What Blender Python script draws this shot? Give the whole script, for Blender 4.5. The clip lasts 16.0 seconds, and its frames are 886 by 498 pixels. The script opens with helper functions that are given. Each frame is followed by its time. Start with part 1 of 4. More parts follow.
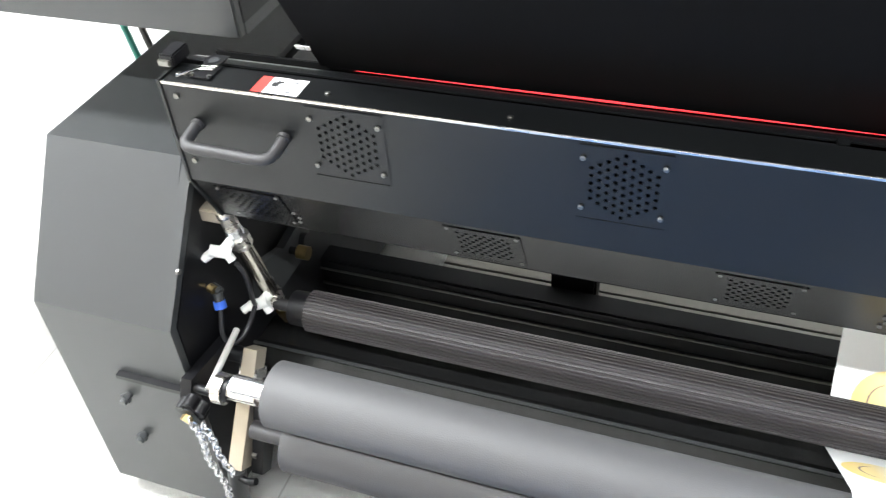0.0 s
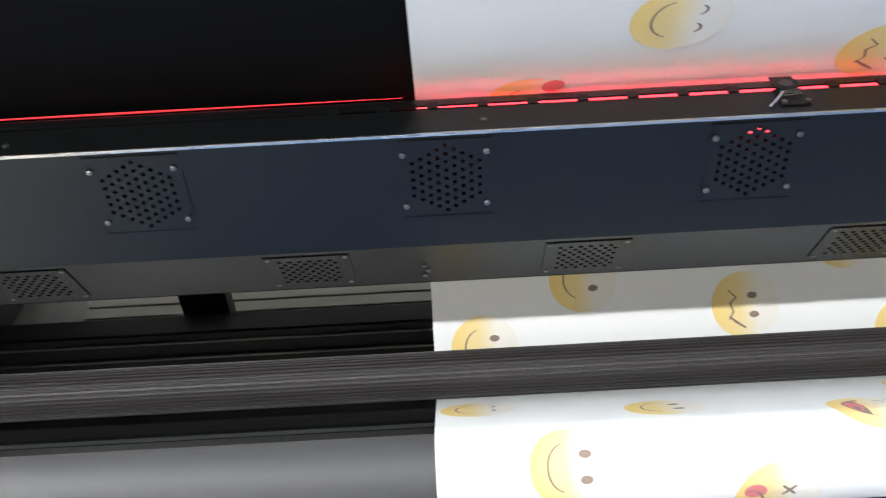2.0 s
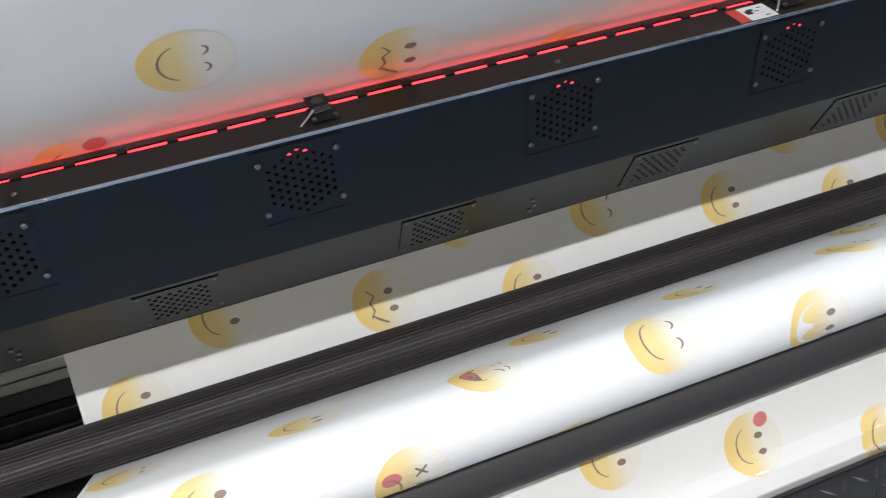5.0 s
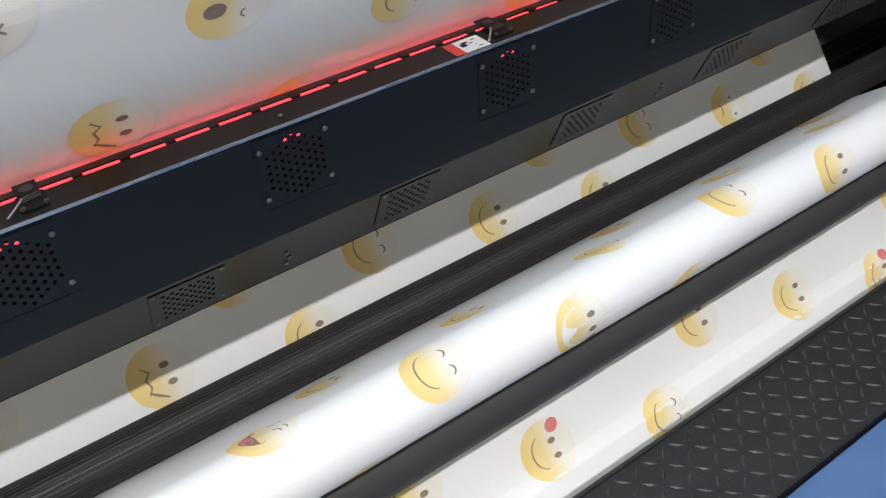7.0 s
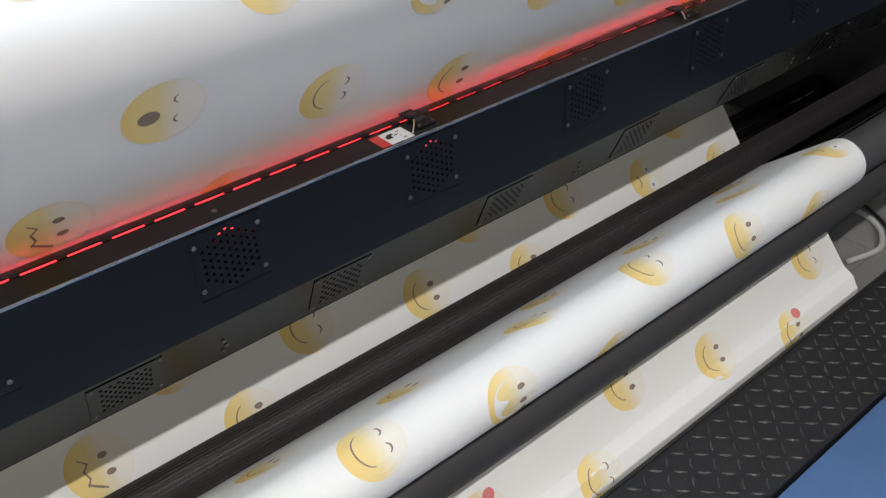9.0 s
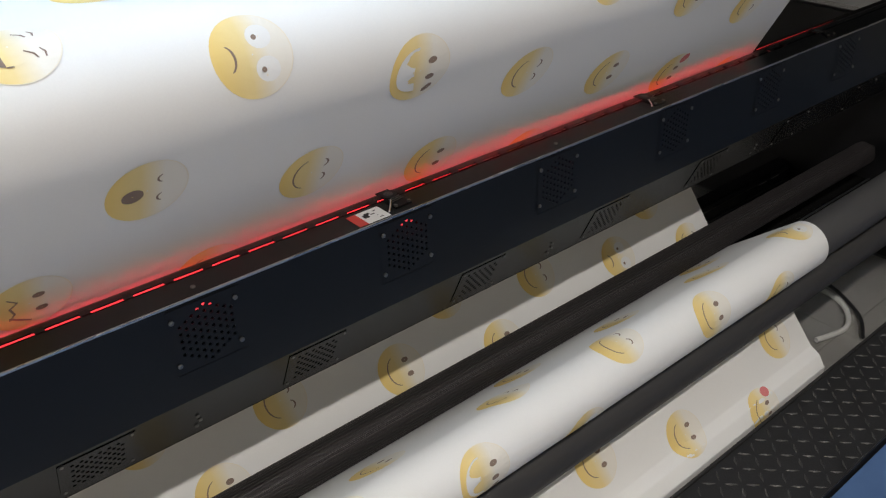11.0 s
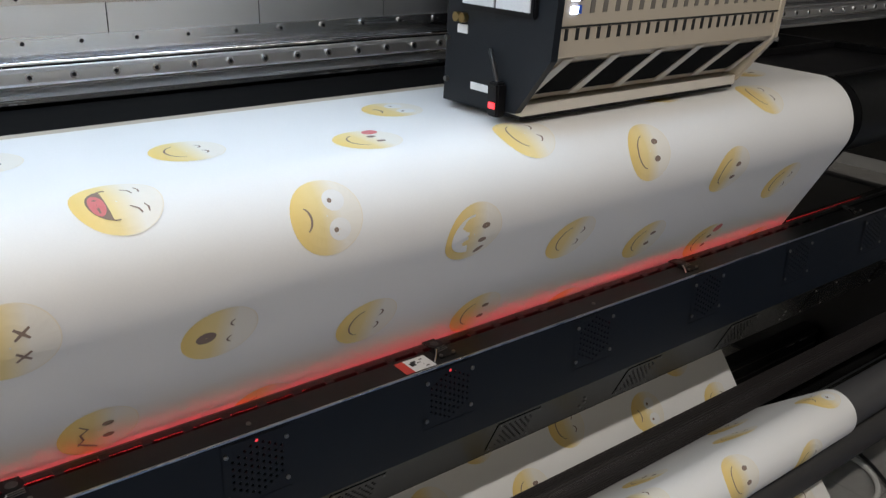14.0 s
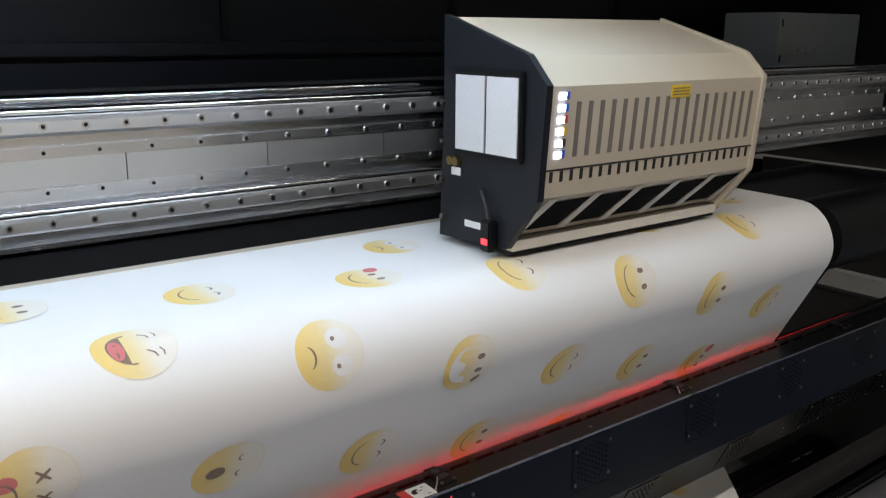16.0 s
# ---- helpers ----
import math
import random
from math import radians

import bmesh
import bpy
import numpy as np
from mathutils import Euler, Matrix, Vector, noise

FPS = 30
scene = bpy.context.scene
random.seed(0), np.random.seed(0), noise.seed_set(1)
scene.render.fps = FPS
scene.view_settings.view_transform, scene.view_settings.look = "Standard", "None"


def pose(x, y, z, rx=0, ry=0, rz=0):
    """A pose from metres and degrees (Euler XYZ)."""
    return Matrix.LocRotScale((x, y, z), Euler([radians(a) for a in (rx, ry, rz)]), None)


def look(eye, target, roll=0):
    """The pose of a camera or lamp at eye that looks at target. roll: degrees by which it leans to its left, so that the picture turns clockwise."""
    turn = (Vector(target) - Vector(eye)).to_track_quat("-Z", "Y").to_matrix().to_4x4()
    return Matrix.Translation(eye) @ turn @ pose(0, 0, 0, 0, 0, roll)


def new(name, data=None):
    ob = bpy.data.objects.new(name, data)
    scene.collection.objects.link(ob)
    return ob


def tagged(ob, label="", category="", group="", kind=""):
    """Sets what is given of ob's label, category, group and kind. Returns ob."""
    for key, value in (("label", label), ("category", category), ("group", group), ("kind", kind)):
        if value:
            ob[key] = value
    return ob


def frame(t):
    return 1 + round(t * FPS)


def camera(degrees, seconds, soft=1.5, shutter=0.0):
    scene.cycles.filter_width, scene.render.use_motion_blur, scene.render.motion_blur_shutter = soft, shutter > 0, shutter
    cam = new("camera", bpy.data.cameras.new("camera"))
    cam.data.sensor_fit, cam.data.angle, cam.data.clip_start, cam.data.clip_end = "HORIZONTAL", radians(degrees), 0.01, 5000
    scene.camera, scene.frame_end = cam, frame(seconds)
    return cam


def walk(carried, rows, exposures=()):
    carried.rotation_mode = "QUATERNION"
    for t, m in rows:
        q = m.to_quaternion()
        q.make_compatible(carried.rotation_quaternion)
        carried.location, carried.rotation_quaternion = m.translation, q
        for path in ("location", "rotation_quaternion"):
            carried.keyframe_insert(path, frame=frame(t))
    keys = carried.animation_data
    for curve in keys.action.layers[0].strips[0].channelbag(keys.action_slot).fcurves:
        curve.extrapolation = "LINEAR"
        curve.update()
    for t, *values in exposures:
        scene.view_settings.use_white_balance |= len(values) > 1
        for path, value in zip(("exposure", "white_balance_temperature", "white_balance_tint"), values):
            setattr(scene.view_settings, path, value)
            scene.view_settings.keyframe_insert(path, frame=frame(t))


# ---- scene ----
cam = camera(54.6, 16.0, 1.2, 0.35)
PATH = [
    (0, (0.005, 0.013, 1.236), (-0.574, 1.405, -0.078), -5.0),
    (0.5, (0.05, 0.021, 1.233), (-0.438, 1.441, -0.089), -5.6),
    (1, (0.095, 0.017, 1.218), (-0.206, 1.497, -0.092), -4.2),
    (1.5, (0.158, 0.032, 1.228), (0.026, 1.513, -0.109), -3.8),
    (2, (0.207, 0.013, 1.198), (0.203, 1.548, -0.085), -3.2),
    (2.5, (0.238, 0.009, 1.196), (0.337, 1.538, -0.089), -3.3),
    (3, (0.277, 0.009, 1.206), (0.455, 1.514, -0.1), -3.2),
    (3.5, (0.316, -0.001, 1.211), (0.582, 1.491, -0.094), -3.4),
    (6, (0.455, -0.037, 1.223), (1.125, 1.348, -0.054), -4.3),
    (6.5, (0.481, -0.047, 1.226), (1.249, 1.291, -0.046), -4.4),
    (7, (0.499, -0.059, 1.229), (1.342, 1.246, -0.03), -3.9),
    (7.5, (0.511, -0.068, 1.235), (1.396, 1.218, -0.015), -4.3),
    (8, (0.509, -0.074, 1.242), (1.435, 1.196, 0.005), -3.8),
    (8.5, (0.505, -0.081, 1.263), (1.464, 1.185, 0.046), -3.2),
    (9, (0.5, -0.089, 1.278), (1.504, 1.202, 0.126), -2.9),
    (9.5, (0.501, -0.093, 1.287), (1.538, 1.21, 0.179), -2.3),
    (12, (0.472, -0.116, 1.316), (1.593, 1.234, 0.357), -0.8),
    (12.5, (0.458, -0.121, 1.332), (1.571, 1.255, 0.402), -0.5),
    (13, (0.443, -0.127, 1.334), (1.562, 1.286, 0.468), -0.3),
    (13.5, (0.441, -0.121, 1.343), (1.576, 1.316, 0.539), 1.0),
    (14, (0.436, -0.125, 1.356), (1.583, 1.337, 0.617), 1.7),
    (14.5, (0.431, -0.136, 1.367), (1.588, 1.351, 0.697), 1.5),
    (15, (0.426, -0.151, 1.379), (1.596, 1.357, 0.782), 1.1),
    (15.5, (0.421, -0.162, 1.397), (1.596, 1.358, 0.841), 0.9),
    (16, (0.413, -0.177, 1.405), (1.592, 1.361, 0.913), 0.3),
]
EXPOSURES = [(0, 1.05, 6070, 9), (0.5, 1.05, 6070, 9), (1, 0.95, 6070, 9), (1.5, 0.7, 6070, 9), (2, 0.25, 6120, 10), (2.5, 0.0, 6150, 11), (3.5, -0.25, 6200, 11), (6, -0.28, 6250, 12), (8, -0.32, 6300, 12), (9, -0.58, 6450, 12), (12, -1.08, 6880, 13), (13, -1.18, 6880, 13), (16, -1.12, 6880, 13)]
walk(cam, [(t, look(eye, target, roll)) for t, eye, target, roll in PATH], EXPOSURES)

# ---- light: a bright workshop with ceiling panels, and the machine's own lamps ----
world = bpy.data.worlds.new("room_air")
scene.world = world
world.use_nodes = True
world.node_tree.nodes["Background"].inputs[0].default_value = (0.75, 0.82, 0.9, 1)
world.node_tree.nodes["Background"].inputs[1].default_value = 0.05


def area(name, at, target, sx, sy, watts, color):
    lamp = bpy.data.lights.new(name, "AREA")
    lamp.shape, lamp.size, lamp.size_y, lamp.energy, lamp.color = "RECTANGLE", sx, sy, watts, color
    ob = new(name, lamp)
    ob.matrix_basis = look(at, target)
    return ob


WHITE = (1.0, 0.98, 0.93)
TUBES = [(-2.7, -0.85, 40), (-1.2, -0.85, 40), (0.3, -0.85, 34), (1.8, -0.85, 26), (3.3, -0.85, 12)]
for lx, ly, watts in TUBES:
    area("batten_lamp", (lx, ly, 2.985), (lx, ly, 0), 1.3, 0.09, watts, WHITE)
area("west_panel_lamp", (-2.4, 0.9, 3.0), (-2.4, 0.9, 0), 1.6, 1.0, 260, WHITE)
area("rear_panel_lamp", (1.2, 3.2, 3.0), (1.2, 3.2, 0), 1.6, 1.0, 110, WHITE)
# the light bar over the print bed, inside the hood
area("bed_light_lamp", (0.55, 0.86, 1.62), (0.60, 1.0, 1.0), 1.9, 0.04, 12, (0.50, 0.74, 1.0))

# ---- materials ----


def mat(name, base, rough=0.5, metal=0.0, var=0.12, scale=30.0, bump=0.0, bscale=200.0, stretch=(1, 1, 1), rvar=0.08, spec=0.5, big=0.1):
    m = bpy.data.materials.new(name)
    m.use_nodes = True
    nt = m.node_tree
    b = nt.nodes["Principled BSDF"]
    tc = nt.nodes.new("ShaderNodeTexCoord")
    mp = nt.nodes.new("ShaderNodeMapping")
    mp.inputs["Scale"].default_value = stretch
    nt.links.new(tc.outputs["Object"], mp.inputs["Vector"])
    n1 = nt.nodes.new("ShaderNodeTexNoise")
    n1.inputs["Scale"].default_value, n1.inputs["Detail"].default_value = scale, 5
    n2 = nt.nodes.new("ShaderNodeTexNoise")
    n2.inputs["Scale"].default_value, n2.inputs["Detail"].default_value = 2.3, 3
    nt.links.new(mp.outputs[0], n1.inputs["Vector"])
    nt.links.new(tc.outputs["Object"], n2.inputs["Vector"])
    oi = nt.nodes.new("ShaderNodeObjectInfo")
    total = nt.nodes.new("ShaderNodeMath")
    total.operation = "MULTIPLY_ADD"
    nt.links.new(n1.outputs[0], total.inputs[0])
    total.inputs[1].default_value = var
    low = nt.nodes.new("ShaderNodeMath")
    low.operation = "MULTIPLY_ADD"
    nt.links.new(n2.outputs[0], low.inputs[0])
    low.inputs[1].default_value, low.inputs[2].default_value = big, 1 - 0.5 * var - 0.5 * big
    nt.links.new(low.outputs[0], total.inputs[2])
    mix = nt.nodes.new("ShaderNodeMix")
    mix.data_type, mix.blend_type = "RGBA", "MULTIPLY"
    mix.inputs[0].default_value = 1.0
    mix.inputs[6].default_value = (*base, 1)
    nt.links.new(total.outputs[0], mix.inputs[7])
    nt.links.new(mix.outputs[2], b.inputs["Base Color"])
    rr = nt.nodes.new("ShaderNodeMath")
    rr.operation = "MULTIPLY_ADD"
    nt.links.new(n1.outputs[0], rr.inputs[0])
    rr.inputs[1].default_value, rr.inputs[2].default_value = rvar, rough - rvar / 2
    nt.links.new(rr.outputs[0], b.inputs["Roughness"])
    b.inputs["Metallic"].default_value = metal
    b.inputs["Specular IOR Level"].default_value = spec
    if bump:
        n3 = nt.nodes.new("ShaderNodeTexNoise")
        n3.inputs["Scale"].default_value, n3.inputs["Detail"].default_value = bscale, 3
        nt.links.new(mp.outputs[0], n3.inputs["Vector"])
        bp = nt.nodes.new("ShaderNodeBump")
        bp.inputs["Strength"].default_value, bp.inputs["Distance"].default_value = bump, 0.001
        nt.links.new(n3.outputs[0], bp.inputs["Height"])
        nt.links.new(bp.outputs[0], b.inputs["Normal"])
    return m


def glow(name, color, strength):
    m = bpy.data.materials.new(name)
    m.use_nodes = True
    b = m.node_tree.nodes["Principled BSDF"]
    b.inputs["Base Color"].default_value = (*color, 1)
    b.inputs["Emission Color"].default_value = (*color, 1)
    b.inputs["Emission Strength"].default_value = strength
    return m


PAINT = mat("black_powder_coat", (0.0045, 0.0050, 0.0053), 0.35, 0, 0.2, 60, 0.25, 900, (1, 1, 1), 0.08, 0.36)
CHAR = mat("charcoal_powder_coat", (0.031, 0.033, 0.034), 0.42, 0, 0.15, 50, 0.25, 900)
BLACK = mat("matt_black_sheet", (0.006, 0.006, 0.007), 0.40, 0, 0.3, 40, 0.1, 500, (1, 1, 1), 0.08, 0.25)
DARK = mat("dark_inner_sheet", (0.006, 0.006, 0.006), 0.8, 0, 0.3, 40, 0, 0, (1, 1, 1), 0.08, 0.1)
RUBBER = mat("black_rubber", (0.022, 0.021, 0.022), 0.55, 0, 0.2, 90, 0.2, 500)
RIBBED = mat("ribbed_rubber", (0.034, 0.030, 0.031), 0.42, 0, 0.15, 6, 0, 0, (1, 1, 1), 0.08, 0.4)
FOAM = mat("grey_foam", (0.062, 0.061, 0.063), 0.6, 0, 0.12, 120, 0.3, 700)
FOAM2 = mat("dark_foam", (0.042, 0.041, 0.042), 0.6, 0, 0.12, 120, 0.2, 700)
WORN = mat("worn_checker_crest", (0.038, 0.037, 0.036), 0.42, 0, 0.6, 60, 0.3, 300, (1, 1, 1), 0.2)
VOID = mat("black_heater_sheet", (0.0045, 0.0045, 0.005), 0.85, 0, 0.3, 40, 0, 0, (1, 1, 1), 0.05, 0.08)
CHROME = mat("polished_steel", (0.80, 0.81, 0.83), 0.26, 1.0, 0.12, 20, 0, 0, (0.2, 6, 6), 0.1)
STEEL = mat("brushed_steel", (0.64, 0.61, 0.57), 0.28, 1.0, 0.2, 60, 0.05, 300, (0.3, 4, 4), 0.15)
MIRROR = mat("mirror_steel_cover", (0.78, 0.78, 0.79), 0.26, 1.0, 0.05, 20, 0, 0, (0.2, 3, 3), 0.06)
SCREW = mat("zinc_screw", (0.22, 0.215, 0.20), 0.38, 1.0, 0.2, 300)
BRASS = mat("brass", (0.34, 0.25, 0.11), 0.3, 1.0, 0.2, 200)
NICKEL = mat("nickel_tube", (0.60, 0.56, 0.50), 0.2, 1.0, 0.15, 80, 0, 0, (4, 4, 0.4), 0.1)
WHITEPL = mat("white_plastic", (0.75, 0.75, 0.72), 0.4, 0, 0.05, 100)
BLUEPL = mat("blue_plastic", (0.04, 0.12, 0.55), 0.4, 0, 0.05, 100)
HOSE = mat("black_hose", (0.02, 0.02, 0.022), 0.35, 0, 0.1, 100)
TAN = mat("beige_enamel", (0.50, 0.43, 0.33), 0.4, 0, 0.06, 40, 0.1, 800)
# beige darkened for the shade inside the vent slots; also the label's print
VENT = mat("vent_shade_and_print", (0.17, 0.15, 0.125), 0.6, 0, 0.1, 60)
NAVY = mat("blue_black_side_plate", (0.009, 0.011, 0.0145), 0.45, 0, 0.2, 60, 0.15, 700, (1, 1, 1), 0.08, 0.3)
FILTER = mat("white_filter_felt", (0.62, 0.62, 0.63), 0.9, 0, 0.25, 400, 0.5, 900)
LABELW = mat("white_label", (0.72, 0.72, 0.72), 0.5, 0, 0.08, 60)
LABELR = mat("red_label_stripe", (0.55, 0.05, 0.04), 0.5, 0, 0.1, 60)
LABELY = mat("yellow_label", (0.75, 0.50, 0.03), 0.5, 0, 0.1, 60)
INK = mat("black_print", (0.02, 0.02, 0.02), 0.6, 0, 0.1, 60)
CLOTH = mat("white_polyester_cloth", (0.80, 0.80, 0.79), 0.85, 0, 0.05, 500, 0.12, 1400, (1, 1, 1), 0.05, 0.2)
ALU = mat("beige_anodised_profile", (0.21, 0.20, 0.17), 0.42, 0.3, 0.1, 30, 0, 0, (0.2, 4, 4))
GREYBOX = mat("light_grey_box", (0.30, 0.34, 0.36), 0.45, 0, 0.1, 30)
PLASTER = mat("white_wall_paint", (0.80, 0.80, 0.79), 0.85, 0, 0.05, 20, 0.2, 150)
TILE = mat("pale_floor_tile", (0.66, 0.65, 0.62), 0.35, 0, 0.12, 12, 0, 0)
GROUT = mat("grey_grout", (0.30, 0.29, 0.27), 0.9)
MATBLUE = mat("blue_floor_coating", (0.075, 0.145, 0.30), 0.45, 0, 0.45, 14, 0.2, 90, (1, 1, 1), 0.2, 0.5, 0.5)
CHECKER = mat("black_checker_plate", (0.022, 0.022, 0.023), 0.42, 0, 0.4, 25, 0.5, 260, (1, 1, 1), 0.2)
CEIL = mat("white_ceiling_paint", (0.6, 0.6, 0.6), 0.9)
BEIGE = mat("beige_wall_paint", (0.68, 0.62, 0.52), 0.9, 0, 0.1, 20, 0.2, 150)
LOWP = mat("satin_black_coat", (0.008, 0.008, 0.008), 0.24, 0, 0.2, 60, 0.08, 900, (1, 1, 1), 0.06, 0.55)
RAIL = mat("polished_rail_steel", (0.82, 0.82, 0.82), 0.40, 1.0, 0.06, 8, 0, 0, (0.2, 3, 3), 0.05)
BRIGHT = mat("bright_rail_bead", (0.88, 0.89, 0.92), 0.09, 1.0, 0.02, 8)
ARMS = mat("bare_beige_steel", (0.42, 0.37, 0.29), 0.42, 0.5, 0.2, 30, 0.1, 200)
LEVER = mat("satin_lever", (0.66, 0.64, 0.61), 0.4, 0.4, 0.1, 80)
FRAMEW = mat("off_white_frame", (0.66, 0.62, 0.55), 0.4, 0, 0.06, 40)
DULL = mat("grey_wall_paint", (0.22, 0.22, 0.22), 0.9, 0, 0.1, 20, 0.2, 150)
REDGLOW = glow("red_heater_lamp", (1.0, 0.045, 0.055), 21.0)
REDDIM = glow("red_glow_emitter", (1.0, 0.05, 0.065), 3.4)
# faint emission standing in for the red reflection beside the cloth
REDLINE = glow("dull_red_lip_reflection", (1.0, 0.04, 0.05), 0.055)
LEDWHITE = glow("white_led", (0.75, 0.86, 1.0), 150.0)
LEDBLUE = glow("blue_white_led", (0.55, 0.68, 1.0), 14.0)
PANEL = glow("lamp_diffuser", (0.95, 0.98, 1.0), 3.0)

# print colours: the faces shade from yellow to bare cloth
YELLOW = bpy.data.materials.new("yellow_ink_fading")
YELLOW.use_nodes = True
_nt = YELLOW.node_tree
_b = _nt.nodes["Principled BSDF"]
_uv = _nt.nodes.new("ShaderNodeUVMap")
_sep = _nt.nodes.new("ShaderNodeSeparateXYZ")
_ramp = _nt.nodes.new("ShaderNodeValToRGB")
_ramp.color_ramp.elements[0].position, _ramp.color_ramp.elements[0].color = 0.08, (0.82, 0.61, 0.23, 1)
_ramp.color_ramp.elements[1].position, _ramp.color_ramp.elements[1].color = 0.70, (0.80, 0.77, 0.70, 1)
_mid = _ramp.color_ramp.elements.new(0.42)
_mid.color = (0.80, 0.65, 0.32, 1)
_nt.links.new(_uv.outputs[0], _sep.inputs[0])
_nt.links.new(_sep.outputs[0], _ramp.inputs[0])
_nt.links.new(_ramp.outputs[0], _b.inputs["Base Color"])
_b.inputs["Roughness"].default_value = 0.85
_b.inputs["Specular IOR Level"].default_value = 0.2
PINK = mat("red_ink", (0.66, 0.20, 0.20), 0.85, 0, 0.1, 300)
BROWN = mat("brown_ink", (0.26, 0.19, 0.15), 0.85, 0, 0.1, 300)
PALE = mat("pale_ink", (0.80, 0.74, 0.62), 0.85, 0, 0.05, 300)

# ---- mesh helpers ----


def link_mesh(name, bm, material, parent=None, label="", smooth=False):
    me = bpy.data.meshes.new(name)
    bmesh.ops.recalc_face_normals(bm, faces=bm.faces)
    if smooth:
        for f in bm.faces:
            f.smooth = True
    bm.to_mesh(me)
    bm.free()
    for one in material if isinstance(material, (list, tuple)) else [material]:
        me.materials.append(one)
    if smooth:
        me.set_sharp_from_angle(angle=radians(40))
    ob = new(name, me)
    if parent:
        ob.parent = parent
    if label:
        ob["label"] = label
    return ob


def part(name, bm, material, parent, label="", smooth=False):
    return link_mesh(name, bm, material, parent, label, smooth)


def thing(name, label, category, group="", kind="", at=(0, 0, 0)):
    ob = new(name)
    ob.empty_display_size = 0.05
    ob.matrix_basis = pose(*at)
    return tagged(ob, label, category, group, kind)


def box(x0, x1, y0, y1, z0, z1, bevel=0.0, bm=None):
    bm = bm or bmesh.new()
    made = bmesh.ops.create_cube(bm, size=1, matrix=Matrix.LocRotScale(((x0 + x1) / 2, (y0 + y1) / 2, (z0 + z1) / 2), None, (x1 - x0, y1 - y0, z1 - z0)))
    if bevel:
        edges = {e for v in made["verts"] for e in v.link_edges}
        bmesh.ops.bevel(bm, geom=list(edges), offset=bevel, segments=2, affect="EDGES")
    return bm


def turned(x0, x1, profile, bm=None):
    """A sheet-metal prism along x from a closed (y, z) outline."""
    bm = bm or bmesh.new()
    a = [bm.verts.new((x0, y, z)) for y, z in profile]
    b = [bm.verts.new((x1, y, z)) for y, z in profile]
    n = len(a)
    for i in range(n):
        bm.faces.new((a[i], a[(i + 1) % n], b[(i + 1) % n], b[i]))
    bm.faces.new(a)
    bm.faces.new(b)
    return bm


def rod(p, q, r, seg=20, bm=None, r2=None):
    """A round bar from p to q."""
    bm = bm or bmesh.new()
    p, q = Vector(p), Vector(q)
    d = q - p
    m = Matrix.Translation((p + q) / 2) @ d.to_track_quat("Z", "Y").to_matrix().to_4x4()
    bmesh.ops.create_cone(bm, cap_ends=True, segments=seg, radius1=r, radius2=r if r2 is None else r2, depth=d.length, matrix=m)
    return bm


def tube(points, r, seg=10, bm=None):
    """A bent tube through points, smoothed."""
    pts = [Vector(p) for p in points]
    fine = []
    for i in range(len(pts) - 1):
        p0, p1, p2, p3 = pts[max(i - 1, 0)], pts[i], pts[i + 1], pts[min(i + 2, len(pts) - 1)]
        for k in range(6):
            t = k / 6
            fine.append(0.5 * ((2 * p1) + (p2 - p0) * t + (2 * p0 - 5 * p1 + 4 * p2 - p3) * t * t + (3 * p1 - p0 - 3 * p2 + p3) * t ** 3))
    fine.append(pts[-1])
    bm = bm or bmesh.new()
    rings, side = [], None
    for i, p in enumerate(fine):
        d = (fine[min(i + 1, len(fine) - 1)] - fine[max(i - 1, 0)]).normalized()
        side = d.orthogonal().normalized() if side is None else (side - d * side.dot(d)).normalized()
        up = d.cross(side)
        rings.append([bm.verts.new(p + r * (math.cos(a) * side + math.sin(a) * up)) for a in (2 * math.pi * k / seg for k in range(seg))])
    for a, b in zip(rings, rings[1:]):
        for k in range(seg):
            bm.faces.new((a[k], a[(k + 1) % seg], b[(k + 1) % seg], b[k]))
    bm.faces.new(rings[0])
    bm.faces.new(rings[-1])
    return bm


def sheet_with_openings(x0, x1, v0, v1, openings, place, thick):
    """A panel in (x, v) with rectangular openings, put in space by place(x, v, depth)."""
    xs = sorted({x0, x1, *(o[0] for o in openings), *(o[1] for o in openings)})
    vs = sorted({v0, v1, *(o[2] for o in openings), *(o[3] for o in openings)})
    bm = bmesh.new()
    for d in (0, thick):
        grid = {(i, j): bm.verts.new(place(x, v, d)) for i, x in enumerate(xs) for j, v in enumerate(vs)}
        for i in range(len(xs) - 1):
            for j in range(len(vs) - 1):
                cx, cv = (xs[i] + xs[i + 1]) / 2, (vs[j] + vs[j + 1]) / 2
                if not any(o[0] < cx < o[1] and o[2] < cv < o[3] for o in openings):
                    bm.faces.new((grid[i, j], grid[i + 1, j], grid[i + 1, j + 1], grid[i, j + 1]))
    return bm

def arc(cy, cz, r, a0, a1, step=7.0):
    n = max(2, int(abs(a1 - a0) / step))
    return [(cy + r * math.cos(radians(a0 + (a1 - a0) * k / n)), cz + r * math.sin(radians(a0 + (a1 - a0) * k / n))) for k in range(n + 1)]


